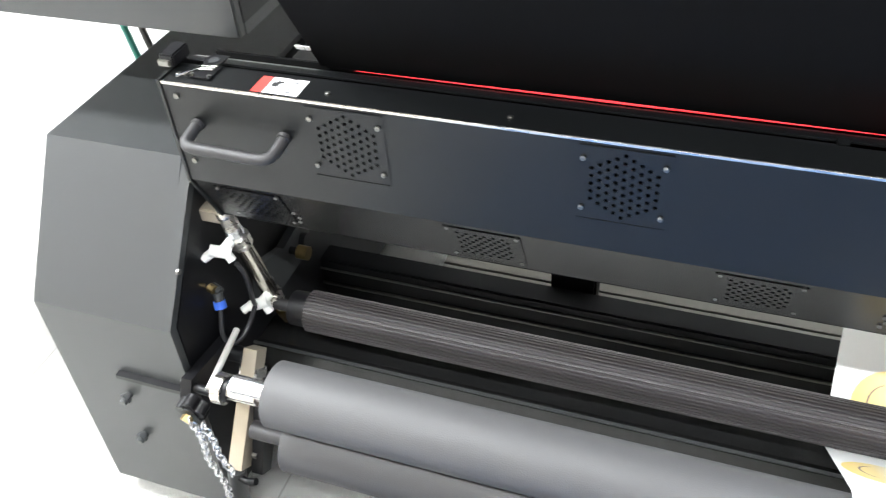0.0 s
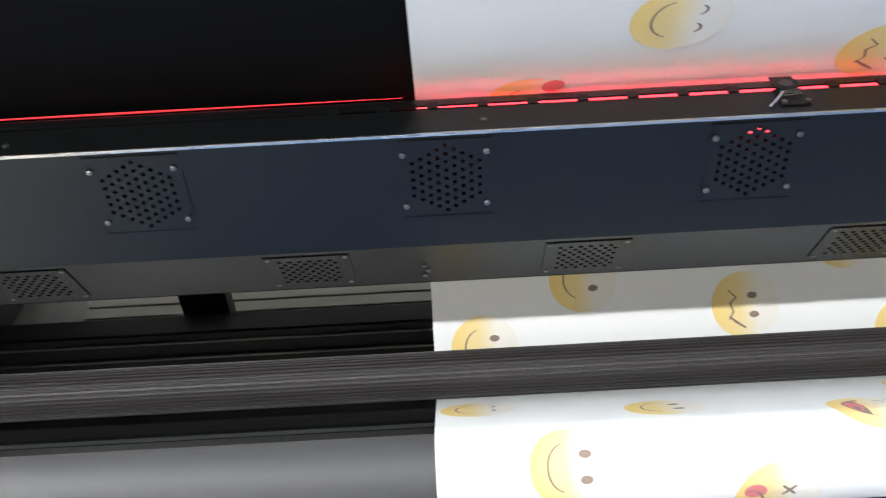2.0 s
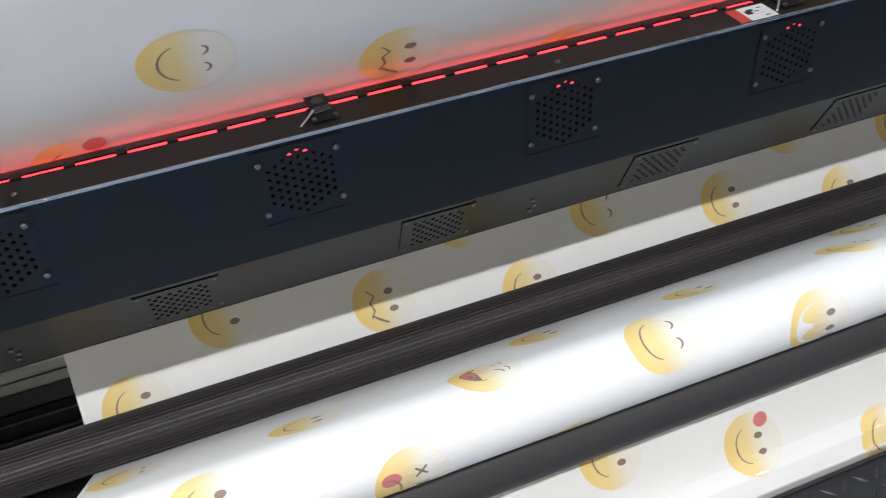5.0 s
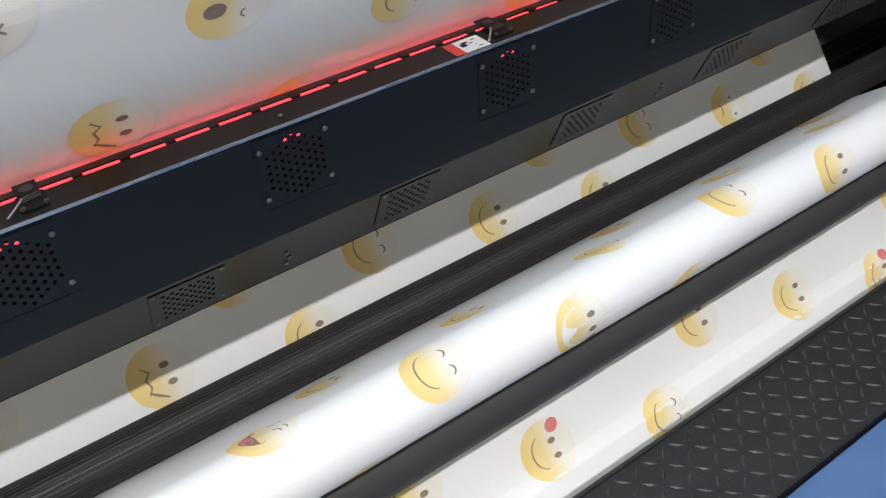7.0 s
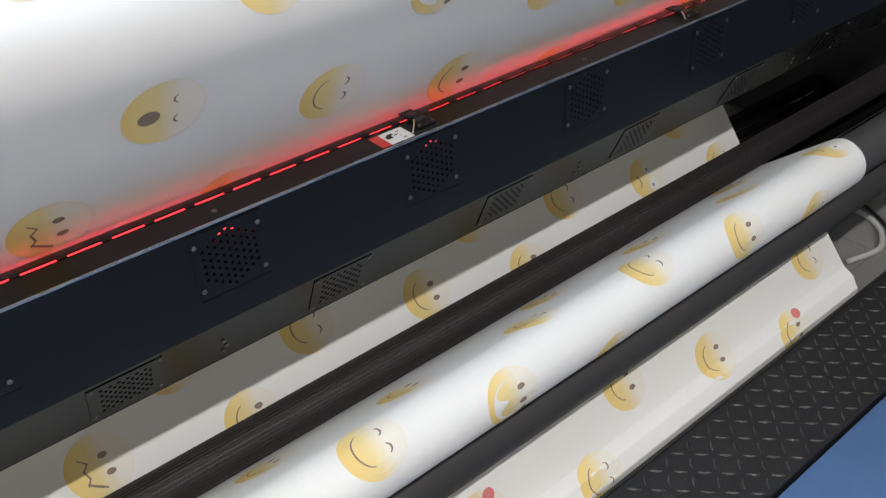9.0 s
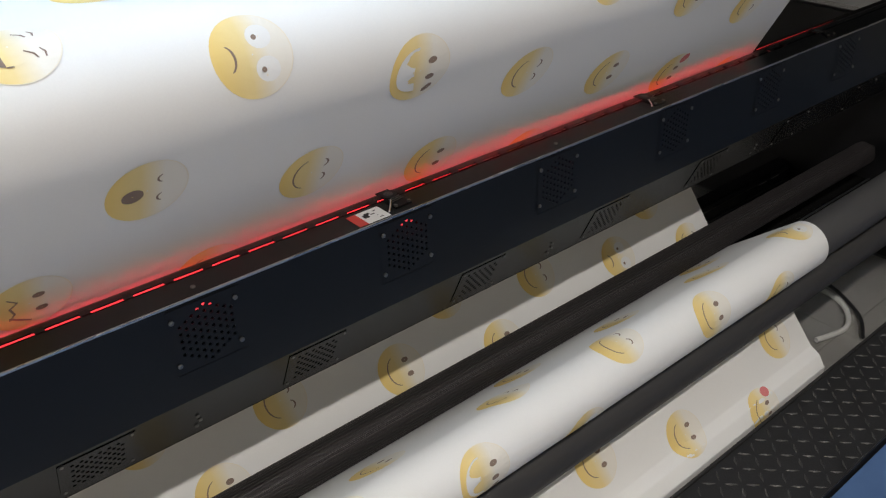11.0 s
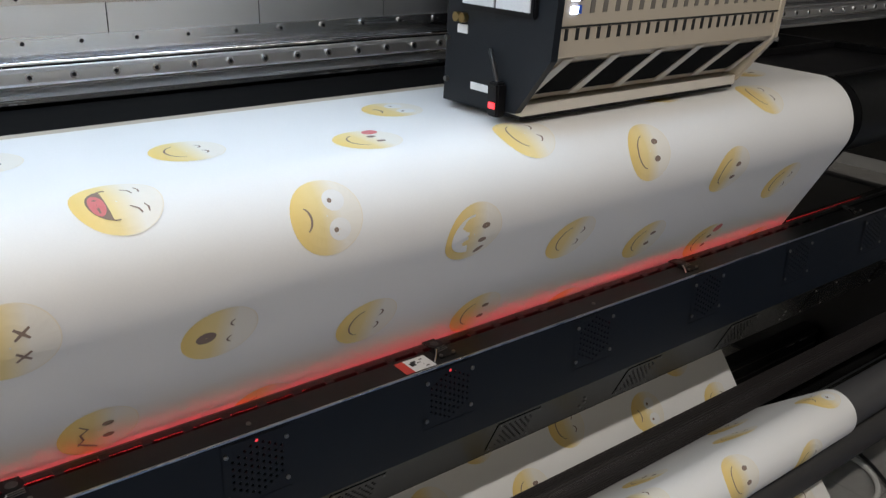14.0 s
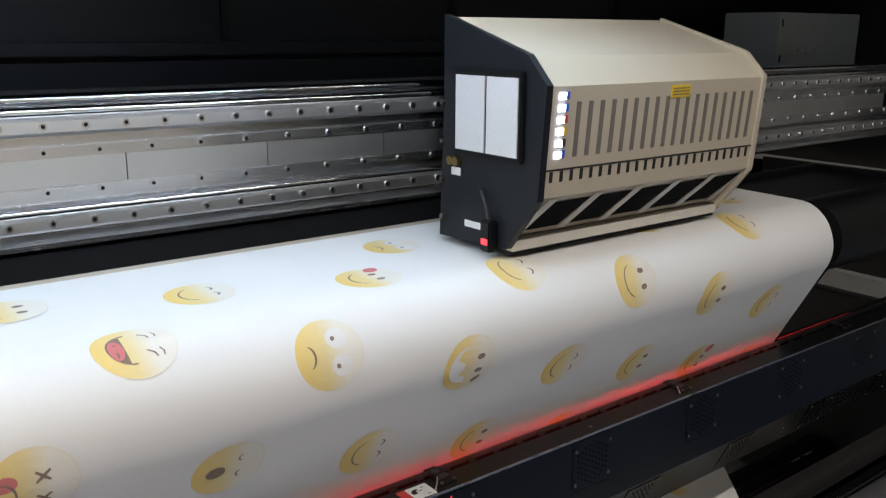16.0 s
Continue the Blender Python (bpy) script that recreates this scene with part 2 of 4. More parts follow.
# the cloth's way through the machine, seen from the end: (y, z)
CLOTH_WAY = (
    [(1.015, 1.076)]
    + arc(0.745, 0.992, 0.084, 90, 211)
    + [(0.784, 0.748)]
    + arc(0.906, 0.494, 0.031, 32, -40.3)
    + arc(0.7776, 0.3425, 0.0322, -40.3, -130.6)
    + arc(0.5746, 0.4102, 0.0486, 49.4, 268)
    + arc(0.5716, 0.3227, 0.0432, 88, -47)
    + [(0.5135, 0.1945), (0.511, 0.1930), (0.492, 0.1840), (0.4895, 0.1815), (0.477, 0.1620)]
    + arc(0.480, 0.1580, 0.006, 125, 180, 20)
    + [(0.474, 0.02)]
)

# ---- the room ----
X0, X1, Y0, Y1, ZC = -3.6, 5.4, -3.0, 4.4, 3.1
tagged(link_mesh("floor", box(X0, X1, Y0, Y1, -0.12, -0.004), GROUT), "pale tiled workshop floor with grey joints", "floor", "", "structure")
FLOOR = bpy.data.objects["floor"]
tagged(link_mesh("ceiling", box(X0, X1, Y0, Y1, ZC, ZC + 0.1), CEIL), "plain white workshop ceiling", "ceiling", "", "structure")
tagged(link_mesh("wall_west", box(X0 - 0.12, X0, Y0, Y1, -0.1, ZC), PLASTER), "white painted wall", "wall", "", "structure")
tagged(link_mesh("wall_east", box(X1, X1 + 0.12, Y0, Y1, -0.1, ZC), DULL), "grey painted wall", "wall", "", "structure")
tagged(link_mesh("wall_south", box(X0, X1, Y0 - 0.12, Y0, -0.1, ZC), BEIGE), "beige painted wall", "wall", "", "structure")
tagged(link_mesh("wall_north", box(X0, X1, Y1, Y1 + 0.12, -0.1, ZC), PLASTER), "white painted wall", "wall", "", "structure")
tagged(link_mesh("platform", box(-0.55, 4.2, -2.4, 0.288, -0.0035, 0.146, 0.004), MATBLUE), "worn blue-coated low platform in front of the printer", "platform", "", "structure")
for lx, ly, watts in TUBES:
    lamp = thing("batten_light", "long narrow white ceiling batten light", "ceiling light", "batten lights")
    part("housing", box(lx - 0.68, lx + 0.68, ly - 0.05, ly + 0.05, 3.03, 3.10, 0.004), WHITEPL, lamp)
    part("diffuser", box(lx - 0.66, lx + 0.66, ly - 0.04, ly + 0.04, 3.005, 3.03, 0.004), PANEL, lamp)
for lx, ly in ((-2.4, 0.9), (1.2, 3.2)):
    lamp = thing("ceiling_light", "white rectangular ceiling light panel", "ceiling light", "ceiling panels")
    part("frame", box(lx - 0.84, lx + 0.84, ly - 0.54, ly + 0.54, 3.06, 3.10, 0.004), WHITEPL, lamp)
    part("diffuser", box(lx - 0.80, lx + 0.80, ly - 0.50, ly + 0.50, 3.03, 3.06), PANEL, lamp)

# ---- dryer beam with fans ----
PITCH, FIRST = 0.294, -0.3755
BL, BR = -0.597, 2.68
beam = thing("dryer_beam", "long black sheet-metal dryer beam with fan grilles, glowing red inside", "dryer")
fans = [FIRST + PITCH * k for k in range(11) if FIRST + PITCH * k < BR - 0.1]
part("front_panel", sheet_with_openings(BL, BR, 0.637, 0.772, [(x - 0.0365, x + 0.0365, 0.678, 0.764) for x in fans],
     lambda x, v, d: (x, 0.69 + d, v), 0.0015), PAINT, beam)
SL = Vector((0, 0.0378, -0.083)).normalized()
SN = Vector((0, -0.083, -0.0378)).normalized()
lows = [-0.5265 + 0.2945 * k for k in range(11)]


def on_slope(x, v, d):
    p = Vector((0, 0.69, 0.637)) + SL * v - SN * d
    return (x, p.y, p.z)


part("lower_panel", sheet_with_openings(BL, BR, 0.0, 0.0910, [(x - 0.033, x + 0.033, 0.014, 0.074) for x in lows], on_slope, 0.0015), LOWP, beam)
part("top_plate", box(BL, BR, 0.6915, 0.733, 0.7685, 0.7715), PAINT, beam)
part("front_edge", box(BL, BR, 0.6890, 0.6915, 0.7690, 0.7724, 0.0005), STEEL, beam, "bare folded steel edge")
part("rear_strip", turned(BL, BR, [(0.744, 0.7680), (0.744, 0.7700), (0.756, 0.7685), (0.7665, 0.7635), (0.7665, 0.7615), (0.755, 0.7665)]), PAINT, beam)
part("back_panel", box(BL, BR, 0.800, 0.803, 0.552, 0.751), DARK, beam)
# unseen sheets added to keep the red light from most grille holes
part("inner_baffle", box(BL, BR, 0.712, 0.714, 0.655, 0.733), DARK, beam)
part("inner_baffle", turned(BL, BR, [(0.712, 0.655), (0.714, 0.655), (0.752, 0.560), (0.750, 0.559)]), DARK, beam)
# unseen strip added to hide the red-lit cloth from steep views
part("slit_baffle", box(BL + 0.02, BR - 0.02, 0.7758, 0.7768, 0.7380, 0.7472), DARK, beam)
# sheet added under the beam to keep red light off the ribbed roller
part("bottom_sheet", box(BL, BR, 0.7285, 0.806, 0.5525, 0.554), DARK, beam)
part("end_plate", turned(BL - 0.004, BL, [(0.688, 0.774), (0.688, 0.636), (0.726, 0.551), (0.795, 0.551), (0.795, 0.745), (0.74, 0.774)]), PAINT, beam)
part("end_plate", turned(BR, BR + 0.004, [(0.688, 0.774), (0.688, 0.636), (0.726, 0.551), (0.795, 0.551), (0.795, 0.745), (0.74, 0.774)]), PAINT, beam)
x = 0.10
while x < 2.12:
    part("tab", box(x, x + 0.011, 0.7345, 0.7445, 0.7700, 0.7728), PAINT, beam)
    x += 0.0485
bm = bmesh.new()
box(BL + 0.02, 0.10, 0.735, 0.743, 0.758, 0.7665, 0, bm)
box(2.12, BR - 0.02, 0.735, 0.743, 0.758, 0.7665, 0, bm)
part("gap_cover", bm, BLACK, beam)
part("heater_lamp", rod((0.18, 0.7735, 0.729), (2.055, 0.7735, 0.729), 0.0035, 10), REDGLOW, beam, "glowing red heater lamp")
# tapered emissive rods stand in for the red glow showing through the slit
for a, b, ra, rb in ((0.20, 0.45, 0.0007, 0.0019), (0.45, 0.90, 0.0019, 0.0017), (0.90, 1.30, 0.0017, 0.0005)):
    part("heater_tube", rod((a, 0.7735, 0.7500), (b, 0.7735, 0.7500), ra, 10, None, rb), REDDIM, beam, "glowing red rod standing in for the glow behind the slit")
# thin glowing rods paint the heater's red reflection along the strip's lip
for a, b, ra, rb in ((-0.40, -0.12, 0.0003, 0.0013), (-0.12, 0.172, 0.0013, 0.0004), (2.06, 2.36, 0.0011, 0.0003)):
    part("heater_tube", rod((a, 0.7755, 0.7615), (b, 0.7755, 0.7615), ra, 8, None, rb), REDLINE, beam, "thin glowing rod painting the red reflection on the lip")
# glowing rod added to put red glints in the upper grille holes
part("heater_tube", rod((0.24, 0.7185, 0.7370), (1.36, 0.7185, 0.7370), 0.0022, 8), REDDIM, beam, "glowing red rod added behind the grilles for red glints")


def hole_cell(bm, x0, x1, z0, z1, hole):
    """One cell of a pierced plate: a square frame round an eight-sided hole with a wall."""
    xc, zc = (x0 + x1) / 2, (z0 + z1) / 2
    outer = [(x1, zc), (x1, z1), (xc, z1), (x0, z1), (x0, zc), (x0, z0), (xc, z0), (x1, z0)]
    ov = [bm.verts.new((p[0], 0, p[1])) for p in outer]
    iv = [bm.verts.new((xc + hole * math.cos(k * math.pi / 4), 0, zc + hole * math.sin(k * math.pi / 4))) for k in range(8)]
    dv = [bm.verts.new((v.co.x, 0.0012, v.co.z)) for v in iv]
    for k in range(8):
        n = (k + 1) % 8
        bm.faces.new((ov[k], ov[n], iv[n], iv[k]))
        bm.faces.new((iv[k], iv[n], dv[n], dv[k]))


def plain_cell(bm, x0, x1, z0, z1):
    bm.faces.new([bm.verts.new(p) for p in ((x0, 0, z0), (x1, 0, z0), (x1, 0, z1), (x0, 0, z1))])


def hex_grille(w, h, dx, dz, hole):
    """A plate with a hexagon of 61 holes in nine staggered columns."""
    bm = bmesh.new()
    plain_cell(bm, -w / 2, -4.5 * dx, -h / 2, h / 2)
    plain_cell(bm, 4.5 * dx, w / 2, -h / 2, h / 2)
    for c in range(-4, 5):
        n = 9 - abs(c)
        x0, x1 = (c - 0.5) * dx, (c + 0.5) * dx
        plain_cell(bm, x0, x1, -h / 2, -n * dz / 2)
        plain_cell(bm, x0, x1, n * dz / 2, h / 2)
        for k in range(n):
            hole_cell(bm, x0, x1, (k - n / 2) * dz, (k + 1 - n / 2) * dz, hole)
    for x0, x1, z0, z1 in ((-w / 2, w / 2, h / 2 - 0.0006, h / 2), (-w / 2, w / 2, -h / 2, -h / 2 + 0.0006)):
        box(x0, x1, -0.0008, 0.0002, z0, z1, 0, bm)
    return bm


def row_grille(w, h, dx, dz, hole):
    """A plate with staggered rows of holes."""
    bm = bmesh.new()
    n, rows = 6, 9
    for j in range(rows):
        z0 = (j - rows / 2) * dz
        off = dx / 4 if j % 2 else -dx / 4
        plain_cell(bm, -w / 2, off - n * dx / 2, z0, z0 + dz)
        plain_cell(bm, off + n * dx / 2, w / 2, z0, z0 + dz)
        for k in range(n):
            hole_cell(bm, off + (k - n / 2) * dx, off + (k + 1 - n / 2) * dx, z0, z0 + dz, hole)
    plain_cell(bm, -w / 2, w / 2, -h / 2, -rows * dz / 2)
    plain_cell(bm, -w / 2, w / 2, rows * dz / 2, h / 2)
    return bm


def screw_mesh():
    bm = rod((0, 0, 0), (0, -0.0018, 0), 0.0031, 10)
    rod((0, -0.0018, 0), (0, -0.0024, 0), 0.0026, 10, bm, 0.0018)
    return bm


GRILLE = link_mesh("fan_grille", hex_grille(0.090, 0.089, 0.0080, 0.0094, 0.0023), PAINT, beam)
LOWGRILLE = link_mesh("fan_grille", row_grille(0.090, 0.072, 0.0105, 0.0063, 0.0024), LOWP, beam)
SCREWS = link_mesh("screw", screw_mesh(), SCREW, beam)
SLOPE = Matrix(((1, 0, 0), (0, -SN.y, -SL.y), (0, -SN.z, -SL.z))).to_4x4()


def again(ob, m, parent):
    o = ob.copy()
    scene.collection.objects.link(o)
    o.parent = parent
    o.matrix_basis = m
    return o


for n, x in enumerate(fans):
    m = pose(x, 0.6890, 0.721)
    g = again(GRILLE, m, beam)
    for sx in (-0.0405, 0.0385):
        for sz in (-0.030, 0.030):
            again(SCREWS, pose(x + sx, 0.6880, 0.721 + sz), beam)
for n, x in enumerate(lows):
    p = on_slope(x, 0.044, -0.0012)
    g = again(LOWGRILLE, Matrix.Translation(p) @ SLOPE, beam)
    for sx in (-0.040, 0.040):
        for v in (0.012, 0.076):
            again(SCREWS, Matrix.Translation(on_slope(x + sx, v, -0.001)) @ SLOPE @ Matrix.Scale(0.7, 4), beam)
for x in (-0.476, 0.184, 0.775, 1.404, 2.0, 2.6):
    for v in (0.046, 0.058, 0.070):
        again(SCREWS, Matrix.Translation(on_slope(x + (0.004 if v == 0.058 else 0), v, -0.001)) @ SLOPE @ Matrix.Scale(0.8, 4), beam)

part("hinge_plate", box(-0.605, -0.5985, 0.693, 0.706, 0.628, 0.654, 0.001), BRASS, beam, "brown brass hinge plate")
for x, z in ((-0.580, 0.756), (-0.582, 0.668)):
    part("corner_screw", rod((x, 0.690, z), (x, 0.687, z), 0.0036, 8), SCREW, beam)
# two white patches paint a tag's reflection on the dark sheet
tag = thing("inner_tag", "small white patches painting a reflection on the black heater sheet", "label")
part("sheet", turned(-0.466, -0.456, [(0.7685, 0.7900), (0.7715, 0.7840), (0.7705, 0.7835), (0.7675, 0.7895)]), LABELW, tag)
part("sheet", turned(-0.454, -0.448, [(0.7685, 0.7900), (0.7715, 0.7840), (0.7705, 0.7835), (0.7675, 0.7895)]), LABELW, tag)
handle = thing("pull_handle", "black tubular pull handle screwed to the dryer beam", "handle")
part("bar", tube([(-0.562, 0.690, 0.722), (-0.562, 0.672, 0.719), (-0.561, 0.659, 0.716), (-0.549, 0.654, 0.714), (-0.51, 0.654, 0.713), (-0.470, 0.654, 0.712), (-0.457, 0.659, 0.713), (-0.453, 0.672, 0.716), (-0.452, 0.690, 0.721)], 0.0070, 14), RUBBER, handle, "", True)
for x, z in ((-0.562, 0.722), (-0.452, 0.721)):
    part("foot", rod((x, 0.6895, z), (x, 0.684, z - 0.001), 0.0080, 14), RUBBER, handle, "", True)


def warning_label(x0, x1):
    lab = thing("warning_label", "white warning label with a red band and small black print", "label", "warning labels")
    part("sheet", box(x0 + 0.014, x1, 0.6945, 0.7265, 0.7716, 0.7722), LABELW, lab)
    part("red_band", box(x0, x0 + 0.014, 0.6945, 0.7265, 0.7716, 0.7722), LABELR, lab, "red band")
    bm = bmesh.new()
    box(x0 + 0.018, x0 + 0.026, 0.708, 0.716, 0.7722, 0.7726, 0, bm)
    box(x0 + 0.022, x0 + 0.030, 0.715, 0.719, 0.7722, 0.7726, 0, bm)
    part("pictogram", bm, INK, lab)
    for k in range(5):
        part("print_line", box(x0 + 0.036 + 0.001 * (k % 2), x1 - 0.008 - 0.006 * (k % 3), 0.699 + 0.0065 * k, 0.7005 + 0.0065 * k, 0.7722, 0.7725), INK, lab)


warning_label(-0.486, -0.430)
warning_label(1.024, 1.074)


def toggle_latch(x):
    c = thing("toggle_latch", "black toggle latch on top of the dryer beam", "latch", "toggle latches")
    part("base", box(x - 0.014, x + 0.014, 0.703, 0.733, 0.7716, 0.7736, 0.0008), BLACK, c)
    part("block", box(x - 0.011, x + 0.011, 0.722, 0.754, 0.7736, 0.7748, 0.0004), BLACK, c)
    part("cap", rod((x, 0.738, 0.7748), (x, 0.738, 0.7766), 0.0125, 20), BLACK, c, "", True)
    part("cap_lip", rod((x, 0.738, 0.7766), (x, 0.738, 0.7772), 0.0065, 16), CHAR, c, "", True)
    for k in range(3):
        part("spring_wire", rod((x - 0.009, 0.717 + 0.004 * k, 0.7757), (x + 0.010, 0.719 + 0.004 * k, 0.7760), 0.0007, 6), SCREW, c)
    part("lever", tube([(x - 0.008, 0.722, 0.7760), (x - 0.016, 0.712, 0.7752), (x - 0.027, 0.700, 0.7740)], 0.0014, 8), BRIGHT, c, "", True)
    for dx in (-0.011, 0.011):
        part("bolt", rod((x + dx, 0.707, 0.7736), (x + dx, 0.707, 0.7762), 0.0026, 8), SCREW, c)


for x in (-0.555, 0.543, 1.102, 1.652, 2.22):
    toggle_latch(x)
end_clip = thing("end_clip", "small black clip with a bright catch at the beam end", "clip")
part("block", box(-0.612, -0.592, 0.715, 0.748, 0.7745, 0.790, 0.002), BLACK, end_clip)
part("catch", box(-0.613, -0.597, 0.712, 0.716, 0.776, 0.784, 0.001), SCREW, end_clip, "bright steel catch")
for x in (-0.585, -0.575, -0.40, -0.2, 0.25, 0.8, 1.4):
    sc = again(SCREWS, Matrix.Translation((x, 0.708, 0.7716)) @ Matrix.Rotation(radians(-90), 4, "X"), beam)

for ob in (GRILLE, LOWGRILLE, SCREWS):
    bpy.data.objects.remove(ob)

# ---- print bed, nose and heated back sheet ----
bed = thing("print_bed", "black print bed with a rounded dark front nose", "print bed")
nose = [(1.015, 1.070)] + arc(0.745, 0.992, 0.078, 90, 211) + [(0.793, 0.752), (0.799, 0.752)] + arc(0.745, 0.992, 0.071, 211, 90) + [(1.015, 1.063)]
part("nose_sheet", turned(-0.452, 2.068, nose), VOID, bed, "", True)
nose2 = [(1.0, 1.040)] + arc(0.745, 0.992, 0.078, 60, 235) + [(0.80, 0.90)]
part("nose_end", turned(2.072, 2.70, nose2), PAINT, bed, "dark rounded end of the nose", True)
part("rear_strip", box(-0.6, 2.07, 1.017, 1.042, 1.062, 1.0745), TAN, bed, "beige strip along the back edge")
part("rear_sheet", box(-0.6, 1.72, 1.044, 1.262, 1.050, 1.058), VOID, bed)
tray = thing("end_tray", "black shallow end tray beside the print bed", "tray")
part("floor_sheet", box(2.08, 2.545, 0.74, 1.01, 1.052, 1.058), BLACK, tray)
part("rim", box(2.08, 2.55, 1.003, 1.013, 1.058, 1.074, 0.002), BLACK, tray)
part("rim", box(2.54, 2.55, 0.735, 1.003, 1.058, 1.074, 0.002), BLACK, tray)
part("rim", box(2.08, 2.54, 0.735, 0.745, 1.058, 1.072, 0.002), BLACK, tray)

# ---- cloth with printed faces ----
way = [Vector((0, y, z)) for y, z in CLOTH_WAY]
run = [0.0]
for a, b in zip(way, way[1:]):
    run.append(run[-1] + (b - a).length)
CX0, CX1 = 0.1855, 2.012


def outward(i):
    d = (way[min(i + 1, len(way) - 1)] - way[max(i - 1, 0)]).normalized()
    return Vector((0, d.z, -d.y))


NORMALS = [outward(i) for i in range(len(way))]


def on_cloth(x, s, lift):
    for i in range(len(run) - 1):
        if s <= run[i + 1] or i == len(run) - 2:
            u = (s - run[i]) / max(run[i + 1] - run[i], 1e-9)
            d = (way[i + 1] - way[i]).normalized()
            n = NORMALS[i].lerp(NORMALS[i + 1], min(max(u, 0), 1)).normalized()
            p = way[i].lerp(way[i + 1], u) + n * lift
            return Vector((x, p.y, p.z))


bm = bmesh.new()
# the right edge of the web wanders a little along its way
EDGE = np.interp(run, (0.0, 0.37, 0.75, 1.1, 1.5, 1.9), (2.052, 2.026, 2.058, 2.066, 2.022, 2.013))
cols = [[CX0 + (e - CX0) * k / 40 for k in range(41)] for e in EDGE]
top = [[bm.verts.new((x, *(w + n * 0.0003).yz)) for x in c] for c, w, n in zip(cols, way, NORMALS)]
low = [[bm.verts.new((x, *(w - n * 0.0005).yz)) for x in c] for c, w, n in zip(cols, way, NORMALS)]
for i in range(len(way) - 1):
    for k in range(40):
        bm.faces.new((top[i][k], top[i + 1][k], top[i + 1][k + 1], top[i][k + 1]))
        bm.faces.new((low[i][k], low[i][k + 1], low[i + 1][k + 1], low[i + 1][k]))
    bm.faces.new((top[i][0], low[i][0], low[i + 1][0], top[i + 1][0]))
    bm.faces.new((top[i][40], top[i + 1][40], low[i + 1][40], low[i][40]))
cloth = tagged(link_mesh("printed_cloth", bm, CLOTH, None, "", True), "white cloth web printed with faded yellow smiling faces", "fabric")


def ink(name, material, shape, x, s, lift, gradient=False):
    """A printed patch: rings of (across, up) points laid on the cloth about (x, s)."""
    bm = bmesh.new()
    uv = bm.loops.layers.uv.new("UVMap")
    rings = [[bm.verts.new(on_cloth(min(max(x + b, CX0 + 0.001), CX1 - 0.001), s + a, lift)) for a, b in ring] for ring in shape]
    tone = {v: (b / 0.046 + 1) / 2 for ring, vs in zip(shape, rings) for (a, b), v in zip(ring, vs)}
    for r0, r1 in zip(rings, rings[1:]):
        n = len(r0)
        for k in range(n):
            try:
                if len({r0[k], r0[(k + 1) % n], r1[(k + 1) % n], r1[k]}) == 4:
                    f = bm.faces.new((r0[k], r0[(k + 1) % n], r1[(k + 1) % n], r1[k]))
                    for loop in f.loops:
                        loop[uv].uv = (tone[loop.vert], 0.5)
            except ValueError:
                pass
    part(name, bm, material, cloth)


def oval(ca, cb, ra, rb, n=20, steps=(0.02, 0.35, 0.7, 1.0), turn=0.0):
    out = []
    for q in steps:
        ring = []
        for k in range(n):
            t = 2 * math.pi * k / n
            a, b = ra * q * math.cos(t), rb * q * math.sin(t)
            ring.append((ca + a * math.cos(turn) - b * math.sin(turn), cb + a * math.sin(turn) + b * math.cos(turn)))
        out.append(ring)
    return out


def stroke(points, w):
    """A closed two-ring outline of a thin line, as two loops side by side."""
    left, right = [], []
    for i, p in enumerate(points):
        q0, q1 = points[max(i - 1, 0)], points[min(i + 1, len(points) - 1)]
        da, db = q1[0] - q0[0], q1[1] - q0[1]
        l = math.hypot(da, db) or 1
        k = w * (0.35 + 0.65 * math.sin(math.pi * (i + 0.5) / len(points)))
        left.append((p[0] - db / l * k, p[1] + da / l * k))
        right.append((p[0] + db / l * k, p[1] - da / l * k))
    return [left, right]


def line(name, material, points, w, x, s, lift):
    bm = bmesh.new()
    l, r = stroke(points, w)
    lv = [bm.verts.new(on_cloth(min(max(x + b, CX0), CX1), s + a, lift)) for a, b in l]
    rv = [bm.verts.new(on_cloth(min(max(x + b, CX0), CX1), s + a, lift)) for a, b in r]
    for k in range(len(lv) - 1):
        bm.faces.new((lv[k], lv[k + 1], rv[k + 1], rv[k]))
    part(name, bm, material, cloth)


def bow(ca, cb, ra, rb, t0, t1, n=10):
    return [(ca + ra * math.cos(radians(t0 + (t1 - t0) * k / n)), cb + rb * math.sin(radians(t0 + (t1 - t0) * k / n))) for k in range(n + 1)]


R = 0.045


